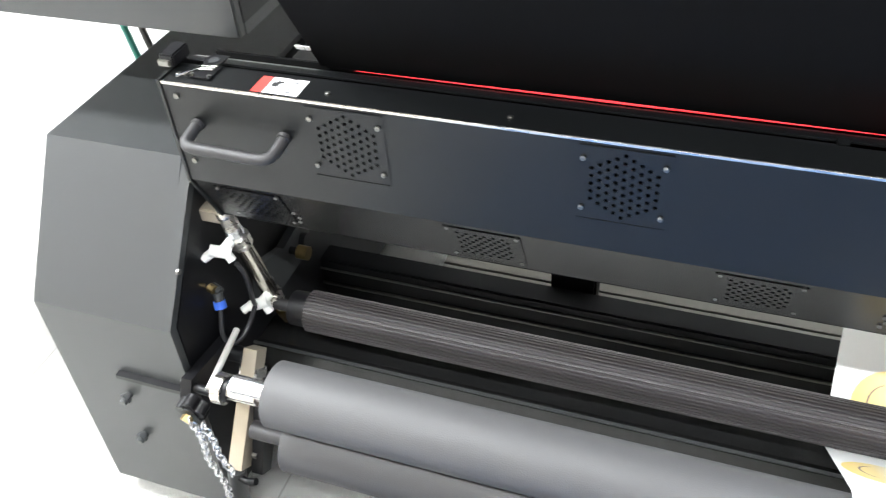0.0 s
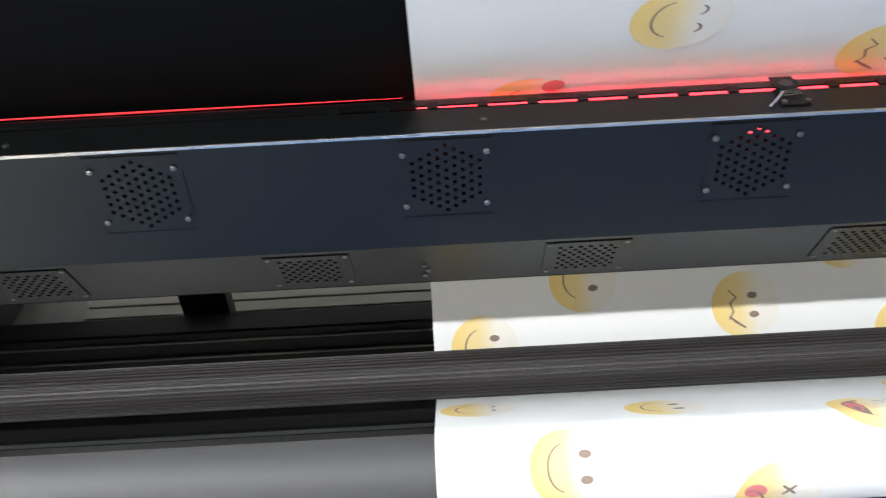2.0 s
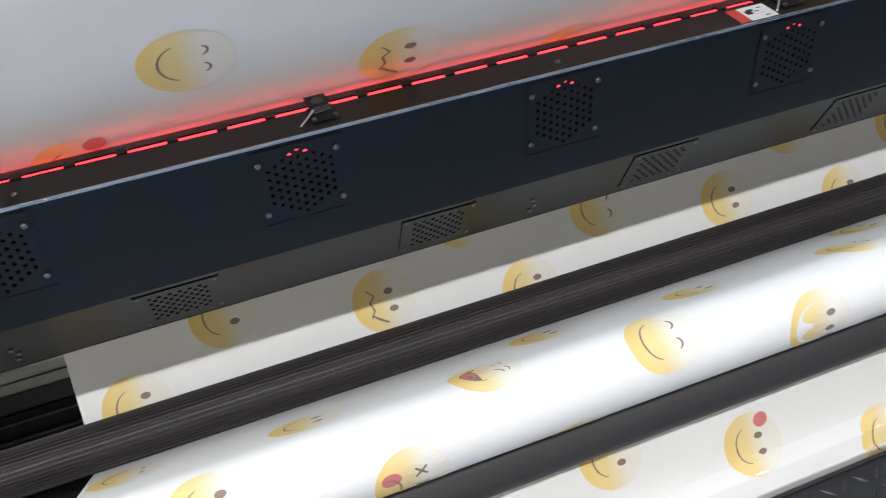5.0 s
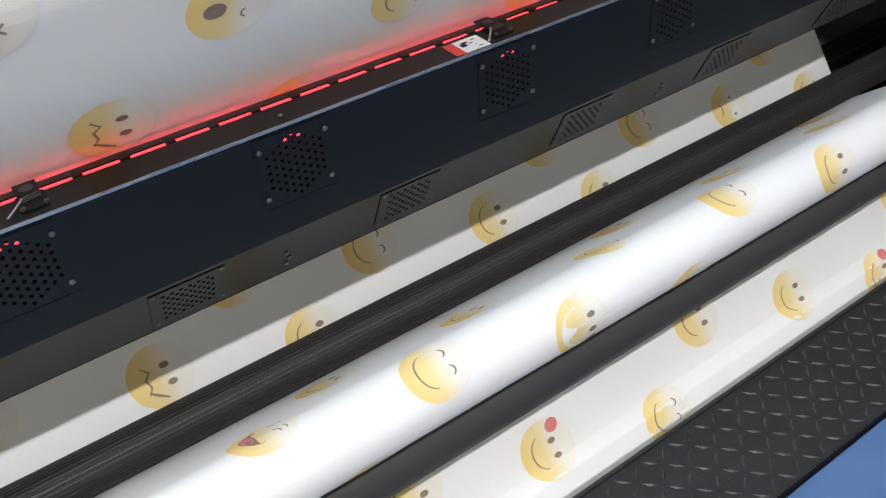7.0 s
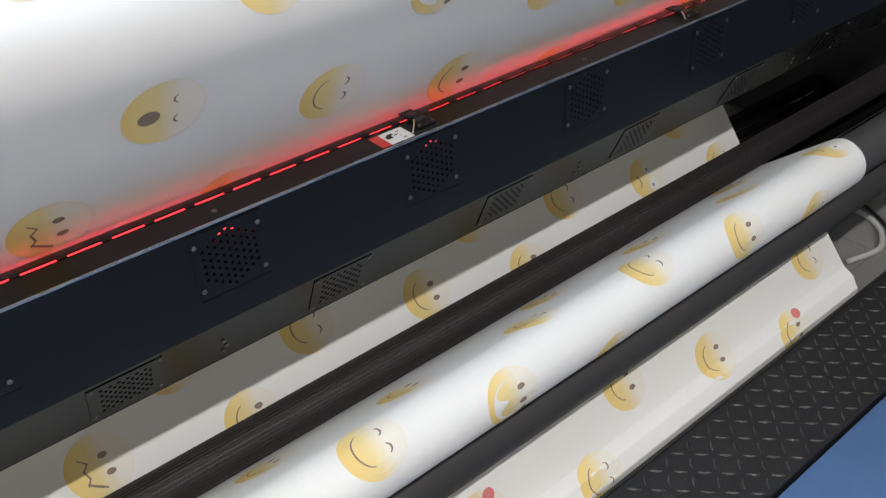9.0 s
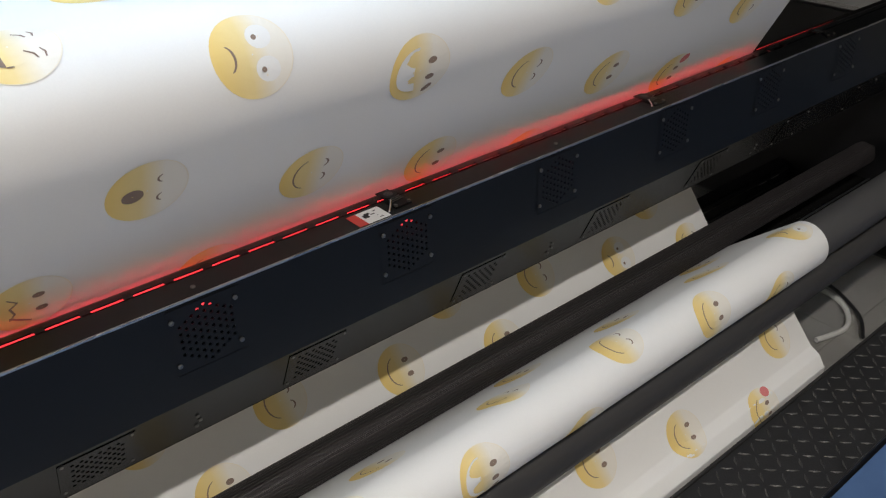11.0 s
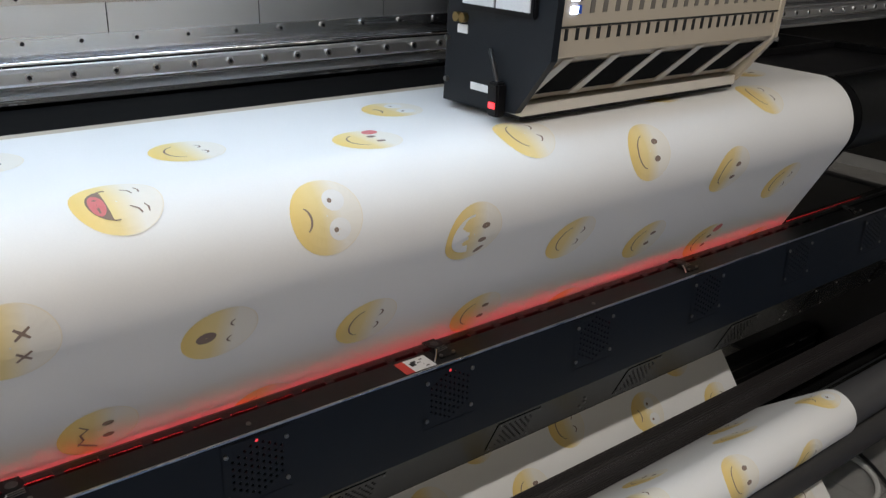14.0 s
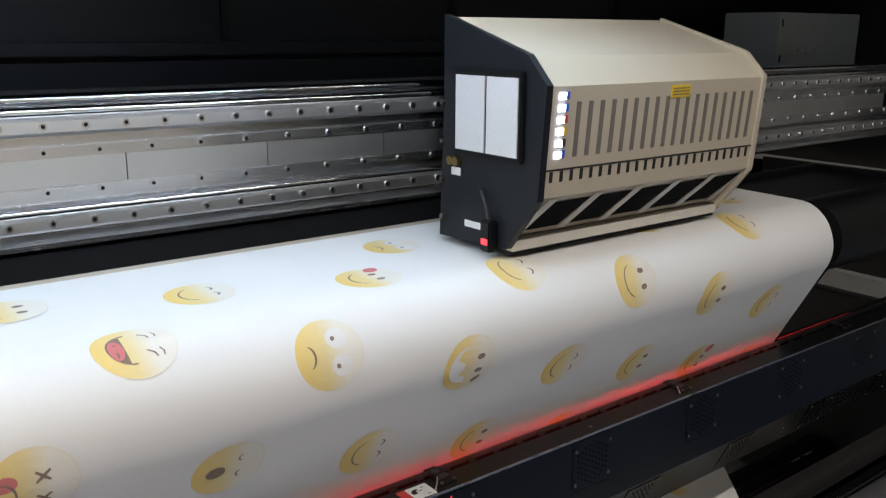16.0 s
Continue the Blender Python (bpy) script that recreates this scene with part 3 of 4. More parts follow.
def printed_face(x, s, kind):
    """A round face whose top points along +x."""
    ink("face_print", YELLOW, oval(0, 0, R, R, 32, (0.02, 0.3, 0.55, 0.8, 1.0)), x, s, 0.0008)
    line("outline_print", PALE, bow(0, 0, R, R, -30, 210, 30), 0.0007, x, s, 0.0011)
    up = 0.0013
    eye = lambda a, b: ink("eye_print", BROWN, oval(a, b, 0.0045, 0.0068, 12, (0.05, 1.0)), x, s, up)
    if kind in (0, 4):
        line("mouth_print", BROWN, bow(0, -0.004, 0.026, 0.022, 195, 345), 0.0012, x, s, up)
    if kind == 0:
        eye(-0.013, 0.014), eye(0.013, 0.014)
    elif kind == 1:
        line("mouth_print", BROWN, bow(0, -0.030, 0.014, 0.010, 20, 160), 0.0014, x, s, up)
        for a in (-0.017, 0.017):
            ink("eye_white_print", CLOTH, oval(a, 0.013, 0.013, 0.014, 16, (0.05, 1.0)), x, s, 0.0011)
            ink("eye_print", BROWN, oval(a, 0.008, 0.003, 0.003, 10, (0.05, 1.0)), x, s, up)
    elif kind == 2:
        ink("mouth_print", BROWN, [[(a, b * q - 0.010) for a, b in [(-0.027, 0.006)] + bow(0, 0.006, 0.027, 0.026, 180, 360, 12)] for q in (0.05, 1.0)], x, s, up)
        ink("tongue_print", PINK, oval(0.002, -0.020, 0.017, 0.008, 14, (0.05, 1.0)), x, s, up + 0.0003)
        for a in (-0.016, 0.016):
            line("eye_print", BROWN, [(a - 0.006, 0.010), (a, 0.017), (a + 0.006, 0.019)], 0.0012, x, s, up)
            line("brow_print", BROWN, [(a - 0.006, 0.024), (a, 0.027), (a + 0.006, 0.026)], 0.0010, x, s, up)
    elif kind == 3:
        ink("mouth_print", BROWN, oval(0.002, -0.016, 0.010, 0.012, 18, (0.05, 1.0)), x, s, up)
        for a in (-0.015, 0.015):
            line("eye_print", BROWN, bow(a, 0.018, 0.006, 0.007, 200, 340), 0.0012, x, s, up)
    elif kind == 4:
        for a in (-0.013, 0.013):
            line("eye_print", BROWN, bow(a, 0.013, 0.007, 0.008, 20, 160), 0.0014, x, s, up)
    elif kind == 5:
        ink("tongue_print", PINK, oval(-0.013, -0.024, 0.009, 0.012, 14, (0.05, 1.0)), x, s, up)
        line("mouth_print", BROWN, bow(0.004, -0.028, 0.018, 0.014, 60, 200), 0.0013, x, s, up)
        for a in (-0.013, 0.015):
            line("eye_print", BROWN, [(a - 0.006, 0.004), (a, 0.011), (a + 0.006, 0.018)], 0.0018, x, s, up)
            line("eye_print", BROWN, [(a + 0.006, 0.004), (a, 0.011), (a - 0.006, 0.018)], 0.0018, x, s, up + 0.0002)
    elif kind == 6:
        ink("teeth_print", CLOTH, [[(a * q, -0.010 + (b + 0.010) * q) for a, b in [(-0.030, -0.002)] + bow(0, -0.002, 0.030, 0.034, 180, 360, 14)] for q in (0.05, 1.0)], x, s, up)
        eye(-0.011, 0.017), eye(0.012, 0.017)
        ink("hammer_print", BROWN, oval(0.030, 0.018, 0.004, 0.009, 8, (0.05, 1.0), 0.6), x, s, up)
    elif kind == 7:
        line("mouth_print", BROWN, [(-0.020, -0.022), (-0.010, -0.012), (-0.002, -0.020), (0.010, -0.016), (0.020, -0.022)], 0.0015, x, s, up)
        eye(-0.012, 0.010), eye(0.014, 0.012)
        line("thermometer_print", BROWN, [(0.016, -0.022), (0.024, -0.012), (0.032, 0.0)], 0.0018, x, s, up)
    elif kind == 8:
        line("mouth_print", BROWN, bow(0, -0.004, 0.026, 0.022, 195, 345), 0.0012, x, s, up)
        eye(-0.010, 0.012), eye(0.014, 0.012)
        ink("heart_print", PINK, oval(-0.030, 0.022, 0.010, 0.012, 14, (0.05, 1.0), 0.4), x, s, up)


# one lattice of faces for each stretch of the web: origin, two steps, the stretch of the way, known faces
SPANS = [
    ((0.893, 0.362), (0.213, 0.0665), (-0.126, 0.129), (0.05, 0.72),
     {(-1, 0): 2, (0, 0): 1, (1, 0): 6, (2, 0): 4, (3, 0): 0, (-1, 1): 5, (0, 1): 3, (1, 1): 4, (2, 1): 0, (0, 2): 7, (1, 2): 4, (2, 2): 8, (-1, -1): 4, (0, -1): 8, (1, -1): 4, (2, -1): 0, (3, -1): 0}),
    ((0.610, 1.125), (0.219, 0.046), (0.137, -0.087), (1.02, 1.20), {(0, 0): 7, (1, 0): 0, (1, 1): 4, (2, 1): 0, (3, 1): 0}),
    ((0.876, 1.492), (0.2135, 0.050), (0.122, -0.117), (1.29, 1.63), {(0, 0): 4, (-1, 0): 2, (1, 0): 6, (-1, -1): 5, (2, 1): 4, (3, 1): 0, (1, 1): 4}),
    ((1.033, 1.848), (0.210, 0.056), (0.130, -0.105), (1.78, 1.94), {(0, 0): 8, (1, 0): 4, (2, 1): 0, (3, 1): 8}),
]
for (ox, os), (ax, as_), (bx, bs), (s0, s1), known in SPANS:
    for i in range(-9, 10):
        for j in range(-9, 10):
            x, s = ox + ax * i + bx * j, os + as_ * i + bs * j
            if CX0 + 0.04 < x < CX1 - 0.02 and s0 < s < s1:
                printed_face(x, s, known.get((i, j), (0, 4, 0, 4, 8, 0, 1, 4)[(3 * i + 5 * j) % 8]))

# ---- rollers ----


def roller(name, label, y, z, r, x0, x1, material, cap=CHROME, ribs=0):
    t = thing(name, label, "roller")
    if ribs:
        outline = []
        for k in range(ribs):
            for q, rr in ((0.0, r), (0.2, r + 0.0003), (0.4, r), (0.48, r - 0.0024), (0.92, r - 0.0024)):
                a = 2 * math.pi * (k + q) / ribs
                outline.append((y + rr * math.cos(a), z + rr * math.sin(a)))
        part("sleeve", turned(x0, x1, outline), material, t)
    else:
        part("sleeve", rod((x0, y, z), (x1, y, z), r, 64), material, t, "", True)
    for a, b in ((x0 - 0.03, x0), (x1, x1 + 0.03)):
        part("shaft", rod((a - 0.03, y, z), (b + 0.03, y, z), r * 0.3, 20), cap, t, "", True)
    return t


rib = roller("ribbed_roller", "black ribbed rubber guide roller across the machine", 0.7776, 0.3425, 0.0312, -0.532, 2.70, RIBBED, RUBBER, 36)
part("end_cap", rod((-0.560, 0.7776, 0.3425), (-0.532, 0.7776, 0.3425), 0.0265, 32), BLACK, rib, "", True)
foam = roller("foam_roller", "smooth grey foam-covered pressing roller", 0.5746, 0.4102, 0.0425, -0.470, 2.68, FOAM)
roller("lower_roller", "smooth dark grey lower feed roller", 0.5716, 0.3227, 0.0420, -0.462, 2.68, FOAM2, RUBBER)
roller("rear_guide_roller", "black rear guide roller behind the dryer beam", 0.906, 0.494, 0.030, -0.62, 2.70, RUBBER)

# cross members under the rollers
member = thing("front_cross_member", "black painted steel cross member below the rollers", "beam")
part("tube", box(-0.642, 2.74, 0.763, 0.836, 0.182, 0.260, 0.008), LOWP, member, "", True)
# lighter strip paints the highlight along the member's rounded top edge
part("lip", box(-0.642, 2.74, 0.7605, 0.7645, 0.2560, 0.2615, 0.0012), CHAR, member, "lighter strip painting the highlight on the member's front edge")
member = thing("rear_cross_member", "black extruded rear cross member with grooves", "beam")
part("tube", box(-0.642, 2.74, 0.992, 1.035, 0.115, 0.234, 0.003), BLACK, member)
# paler zinc strips stand in for the two highlight lines on the black tube
part("groove_lip", box(-0.642, 2.74, 0.987, 0.992, 0.178, 0.183, 0.001), SCREW, member)
part("groove_lip", box(-0.642, 2.74, 0.988, 0.992, 0.213, 0.217, 0.001), SCREW, member)
prof = thing("floor_profile", "beige grooved aluminium profile lying behind the machine", "profile")
part("body", box(-0.50, 2.2, 1.13, 1.29, 0.0, 0.046, 0.002), ALU, prof)
for k in range(5):
    part("rib", box(-0.50, 2.2, 1.132 + 0.032 * k, 1.160 + 0.032 * k, 0.046, 0.054, 0.001), ALU, prof)
brk = thing("bracket", "black upright bracket behind the rollers", "bracket")
part("post", box(-0.237, -0.159, 1.06, 1.10, 0.0, 0.262, 0.004), BLACK, brk)
part("foot", box(-0.247, -0.149, 1.05, 1.12, 0.0, 0.01), BLACK, brk)

# ---- left side cabinet and frame plate ----
cab = thing("side_cabinet", "charcoal folded sheet-metal side cabinet", "cabinet")
CAB = [(1.45, 0.620), (0.750, 0.620), (0.614, 0.430), (0.605, 0.028), (1.45, 0.028)]
part("body", turned(-0.870, -0.655, CAB), CHAR, cab)
part("front_lip", turned(-0.655, -0.640, [(0.762, 0.612), (0.752, 0.620), (0.609, 0.436), (0.600, 0.06), (0.612, 0.06), (0.622, 0.432)]), CHAR, cab)
part("slot", turned(-0.765, -0.642, [(0.613, 0.320), (0.613, 0.313), (0.601, 0.313), (0.601, 0.320)]), BLACK, cab)
for x, z in ((-0.767, 0.266), (-0.771, 0.171)):
    bm = rod((x, 0.612, z), (x, 0.592, z - 0.002), 0.006, 12)
    rod((x, 0.604, z), (x, 0.597, z), 0.009, 6, bm)
    part("bolt", bm, CHAR, cab)
frame_l = thing("frame_upright", "black painted inner side frame of the printer", "frame")
part("plate", turned(-0.655, -0.6415, [(1.45, 0.615), (0.757, 0.605), (0.626, 0.428), (0.614, 0.05), (1.45, 0.05)]), BLACK, frame_l)
for y, z in ((0.66, 0.50), (0.665, 0.33), (0.83, 0.46), (0.70, 0.29)):
    part("bolt", rod((-0.6415, y, z), (-0.6375, y, z), 0.004, 8), SCREW, frame_l)
frame_r = thing("frame_upright", "black painted inner side frame of the printer", "frame")
part("upper_plate", box(2.71, 2.72, 0.72, 1.26, 0.765, 1.05), BLACK, frame_r)
part("plate", turned(2.745, 2.77, [(1.45, 0.68), (0.757, 0.68), (0.626, 0.428), (0.604, 0.05), (1.45, 0.05)]), BLACK, frame_r)
cab_r = thing("side_cabinet", "charcoal folded sheet-metal side cabinet", "cabinet")
part("body", turned(2.77, 3.0, CAB), CHAR, cab_r)
for n, (y, z, w, h) in enumerate(((0.92, 0.185, 0.035, 0.025), (0.97, 0.195, 0.025, 0.02))):
    lab = thing("rating_label", "small pale label on the black frame", "label", "rating labels")
    part("sheet", box(2.57 + 0.065 * n, 2.61 + 0.065 * n, 0.985, 1.015, 0.213, 0.2138), LABELW, lab)

# pneumatic cylinder on the side plate
cyl = thing("pneumatic_cylinder", "nickel pneumatic cylinder with white flow valves", "cylinder", at=(0, 0, 0))
A, B = Vector((-0.609, 0.745, 0.533)), Vector((-0.597, 0.797, 0.294))
d = (B - A).normalized()
part("clevis", box(-0.653, -0.607, 0.735, 0.757, 0.525, 0.546, 0.002), ARMS, cyl)
bm = rod(A - d * 0.006, A + d * 0.022, 0.0115, 20)
bmesh.ops.create_uvsphere(bm, u_segments=16, v_segments=10, radius=0.0125, matrix=Matrix.Translation(A - d * 0.004))
part("elbow", bm, STEEL, cyl, "", True)
part("neck", rod(A + d * 0.022, A + d * 0.040, 0.0125, 24), CHROME, cyl, "", True)
part("head", rod(A + d * 0.040, A + d * 0.060, 0.0160, 24), STEEL, cyl, "", True)
part("barrel", rod(A + d * 0.058, A + d * 0.182, 0.0125, 28), NICKEL, cyl, "", True)
part("gland", rod(A + d * 0.180, A + d * 0.202, 0.0155, 24), STEEL, cyl, "", True)
part("nut", rod(A + d * 0.202, A + d * 0.214, 0.009, 6), SCREW, cyl)
part("piston_rod", rod(A + d * 0.212, A + d * 0.240, 0.0045, 14), CHROME, cyl, "", True)
part("fork", rod(A + d * 0.228, A + d * 0.256, 0.009, 8, None, 0.005), BRASS, cyl, "brass rod end")
for c, turn in ((Vector((-0.620, 0.727, 0.483)), 1), (Vector((-0.602, 0.753, 0.363)), -1)):
    v = part("flow_valve", rod(c + Vector((-0.013, -0.006, 0.004 * turn)), c + Vector((0.013, 0.004, -0.004 * turn)), 0.0085, 16), WHITEPL, cyl, "white plastic flow valve", True)
    part("stem", rod(c + Vector((0.002, 0.0, 0.0)), c + Vector((0.010, 0.016, 0.008)), 0.0075, 14), WHITEPL, v, "", True)
    part("knob", rod(c + Vector((-0.012, -0.004, -0.002)), c + Vector((-0.022, -0.014, -0.008)), 0.0065, 12), WHITEPL, v, "", True)
    part("collar", rod(c + Vector((0.008, 0.002, -0.004)), c + Vector((0.015, 0.000, -0.014)), 0.0065, 12), WHITEPL, v, "", True)
hose = thing("air_hose", "black looped air hose with a blue push fitting", "hose", at=(0.015, 0, 0.002))
part("tube", tube([(-0.640, 0.698, 0.400), (-0.640, 0.690, 0.378), (-0.638, 0.682, 0.358), (-0.628, 0.682, 0.345), (-0.618, 0.694, 0.347), (-0.613, 0.715, 0.358), (-0.617, 0.742, 0.366)], 0.0036), HOSE, hose, "", True)
part("tube", tube([(-0.616, 0.728, 0.462), (-0.610, 0.732, 0.440), (-0.610, 0.733, 0.410), (-0.614, 0.738, 0.380), (-0.620, 0.748, 0.362)], 0.0036), HOSE, hose, "", True)
part("push_fitting", rod((-0.643, 0.702, 0.408), (-0.640, 0.698, 0.398), 0.0090, 16), BLUEPL, hose, "blue ring fitting", True)
part("barb", rod((-0.645, 0.706, 0.420), (-0.642, 0.702, 0.408), 0.0070, 14), CHAR, hose, "", True)
part("elbow_fitting", rod((-0.655, 0.712, 0.424), (-0.640, 0.708, 0.420), 0.0065, 12), CHAR, hose, "", True)
part("brass_stem", rod((-0.656, 0.706, 0.428), (-0.646, 0.704, 0.426), 0.0065, 6), BRASS, hose, "brass stem")
knob = thing("stop_pin", "black pin with a knurled brass knob", "pin", at=(0.02, 0, 0.008))
part("pin", rod((-0.655, 0.888, 0.340), (-0.625, 0.888, 0.340), 0.007, 14), BLACK, knob, "", True)
part("knob", rod((-0.628, 0.888, 0.340), (-0.610, 0.888, 0.340), 0.0115, 24), BRASS, knob, "brass knob", True)
swing = thing("roller_swing_arm", "dark grey swing arm carrying the ribbed roller", "arm", at=(0.018, 0, 0.006))
part("plate", turned(-0.654, -0.640, [(0.785, 0.315), (0.840, 0.300), (0.930, 0.300), (0.955, 0.335), (0.940, 0.370), (0.870, 0.360), (0.800, 0.385)]), CHAR, swing)
part("pivot", rod((-0.640, 0.925, 0.335), (-0.630, 0.925, 0.335), 0.012, 16), BLACK, swing, "", True)
part("screw", rod((-0.640, 0.815, 0.345), (-0.634, 0.815, 0.345), 0.005, 8), SCREW, swing)

# roller lift arm at the left end
arm = thing("roller_bracket", "beige steel pivot arm with bearing and lever", "bracket", at=(0.006, -0.006, -0.006))
part("pivot_arm", turned(-0.603, -0.581, [(0.692, 0.345), (0.714, 0.328), (0.604, 0.186), (0.582, 0.203)]), ARMS, arm, "beige bare steel arm")
part("clamp_band", turned(-0.606, -0.578, [(0.676, 0.322), (0.700, 0.305), (0.690, 0.292), (0.666, 0.309)]), CHROME, arm)
part("collar", rod((-0.574, 0.590, 0.385), (-0.560, 0.590, 0.385), 0.021, 28), STEEL, arm, "", True)
part("bearing", rod((-0.553, 0.590, 0.388), (-0.512, 0.590, 0.388), 0.0140, 28), STEEL, arm, "", True)
part("spacer", rod((-0.560, 0.590, 0.386), (-0.553, 0.590, 0.386), 0.017, 28), BLACK, arm, "", True)
part("journal", rod((-0.512, 0.590, 0.392), (-0.473, 0.590, 0.392), 0.0095, 28), STEEL, arm, "", True)
part("lever", rod((-0.600, 0.598, 0.362), (-0.612, 0.700, 0.372), 0.0048, 12), LEVER, arm, "bright steel lever", True)
part("arm_plate", turned(-0.642, -0.626, [(0.585, 0.345), (0.60, 0.370), (0.715, 0.352), (0.730, 0.325), (0.70, 0.315)]), BLACK, arm)
part("cross_pin", rod((-0.648, 0.605, 0.352), (-0.590, 0.598, 0.356), 0.0065, 12), BLACK, arm, "", True)
part("stud", rod((-0.655, 0.690, 0.330), (-0.603, 0.690, 0.330), 0.0125, 20), BLACK, arm, "", True)
part("shroud", turned(-0.578, -0.560, [(0.66, 0.305), (0.69, 0.28), (0.62, 0.165), (0.598, 0.18)]), BLACK, arm)
for y, z in ((0.655, 0.285), (0.612, 0.205)):
    part("bolt", rod((-0.578, y, z), (-0.570, y, z), 0.005, 8), SCREW, arm)
part("leg_tube", rod((-0.594, 0.588, 0.195), (-0.600, 0.560, 0.0), 0.0135, 20), CHAR, arm, "dark tube leg", True)
part("wing_knob", tube([(-0.590, 0.582, 0.188), (-0.575, 0.580, 0.184), (-0.558, 0.580, 0.190)], 0.0055), BLACK, arm, "", True)
star = thing("star_knob", "black star knob with a brass stud", "knob", at=(0.001, 0, -0.008))
for k in range(5):
    a = k * 2 * math.pi / 5 + 0.3
    part("lobe", rod((-0.612 + 0.014 * math.cos(a), 0.580, 0.343 + 0.014 * math.sin(a)), (-0.612 + 0.014 * math.cos(a), 0.562, 0.341 + 0.014 * math.sin(a)), 0.0085, 14), BLACK, star, "", True)
part("hub", rod((-0.612, 0.585, 0.343), (-0.612, 0.560, 0.341), 0.013, 20), BLACK, star, "", True)
part("stud", rod((-0.615, 0.562, 0.338), (-0.617, 0.553, 0.335), 0.0075, 6), BRASS, star, "brass stud")
chain = thing("hanging_chain", "steel link chain hanging by the side cabinet", "chain", at=(0.004, 0, -0.006))
for k in range(24):
    sway = 0.004 * math.sin(k * 0.5)
    p = Vector((-0.613 + 0.0006 * k + sway, 0.557 + 0.0002 * k, 0.332 - 0.0092 * k))
    pts = []
    for q in range(12):
        a = 2 * math.pi * q / 12
        v = Vector((0.0046 * math.cos(a), 0, 0.0078 * math.sin(a)))
        v.rotate(Euler((0, radians(6 * math.sin(k)), radians((0 if k % 2 else 90) + 25))))
        pts.append(p + v)
    part("chain_link", tube(pts + [pts[0]], 0.0016, 6), CHROME, chain, "", True)
for k in range(11):
    p = Vector((-0.598 + 0.0022 * k + 0.003 * math.sin(k * 0.7), 0.560 - 0.0004 * k, 0.322 - 0.0090 * k))
    pts = []
    for q in range(12):
        a = 2 * math.pi * q / 12
        v = Vector((0.0046 * math.cos(a), 0, 0.0078 * math.sin(a)))
        v.rotate(Euler((0, radians(14), radians((0 if k % 2 else 90) + 10))))
        pts.append(p + v)
    part("chain_link", tube(pts + [pts[0]], 0.0016, 6), CHROME, chain, "", True)
for n, (x, y, col) in enumerate(((-1.020, 1.12, (0.02, 0.22, 0.17)), (-0.992, 1.13, (0.03, 0.03, 0.03)))):
    c = thing("hanging_cable", ("green cable hanging behind the side cabinet", "dark cable hanging behind the side cabinet")[n], "cable")
    part("sheath", tube([(x - 0.06, y + 0.04, 0.770), (x - 0.03, y + 0.02, 0.68), (x, y, 0.58), (x + 0.03, y, 0.40), (x + 0.02, y + 0.05, 0.15), (x, y + 0.2, 0.006)], 0.006, 8), mat("cable_sheath", col, 0.5), c, "", True)

# ---- checker plate step ----
step = thing("checker_plate_step", "black checker-plate step along the front of the printer", "step")
part("deck", box(-0.72, 2.85, 0.292, 0.464, 0.150, 0.160, 0.002), CHECKER, step)
part("front_skirt", box(-0.72, 2.85, 0.293, 0.299, 0.0, 0.150), CHECKER, step)
part("rear_lip", box(-0.72, 2.85, 0.458, 0.464, 0.160, 0.166, 0.001), RUBBER, step)
for x in (-0.69, 0.3, 1.3, 2.3, 2.72):
    part("leg", box(x - 0.015, x + 0.015, 0.43, 0.46, 0.0, 0.150), BLACK, step)
bm = bmesh.new()
nx, ny = 127, 6
for i in range(nx):
    for j in range(ny):
        cx, cy = -0.70 + 0.0278 * i, 0.306 + 0.0270 * j
        turn = radians(45 if (i + j) % 2 else -45)
        ux, uy = math.cos(turn), math.sin(turn)
        spot = lambda l, w, z: bm.verts.new((cx + l * ux - w * uy, cy + l * uy + w * ux, z))
        a, b, c, d = spot(-0.0125, 0, 0.160), spot(0, -0.0034, 0.160), spot(0.0125, 0, 0.160), spot(0, 0.0034, 0.160)
        t0, t1 = spot(-0.007, 0, 0.1620), spot(0.007, 0, 0.1620)
        for q in ((a, b, t0), (b, t1, t0), (b, c, t1), (c, d, t1), (d, t0, t1), (d, a, t0)):
            bm.faces.new(q)
part("tread_pattern", bm, WORN, step)
step.children[-1]["kind"] = "stuff"

# ---- guide beam at the back ----
rail = thing("guide_beam", "polished steel carriage guide beam with rows of bolts", "beam")
GX0, GX1 = -0.62, 3.5
part("body", box(GX0, GX1, 1.285, 1.50, 1.072, 1.300, 0.004), MIRROR, rail)
part("upper_rail", turned(GX0, GX1, [(1.285, 1.240), (1.268, 1.242), (1.262, 1.248), (1.262, 1.266), (1.268, 1.271), (1.285, 1.274)]), RAIL, rail, "upper linear rail")
part("lower_rail", turned(GX0, GX1, [(1.285, 1.088), (1.268, 1.090), (1.262, 1.095), (1.262, 1.111), (1.268, 1.115), (1.285, 1.118)]), RAIL, rail, "lower linear rail")
# polished beads added to catch the light bar as bright lines on the beam
part("upper_bead", rod((GX0, 1.268, 1.280), (GX1, 1.268, 1.280), 0.008, 32), BRIGHT, rail, "", True)
part("lower_bead", rod((GX0, 1.268, 1.123), (GX1, 1.268, 1.123), 0.007, 32), BRIGHT, rail, "", True)
part("top_bead", rod((GX0, 1.290, 1.297), (GX1, 1.290, 1.297), 0.009, 32), BRIGHT, rail, "", True)
part("seam_backing", box(GX0, GX1, 1.2825, 1.2846, 1.158, 1.208), DARK, rail)
part("upper_strip", box(GX0, GX1, 1.2770, 1.286, 1.206, 1.224, 0.001), CHROME, rail)
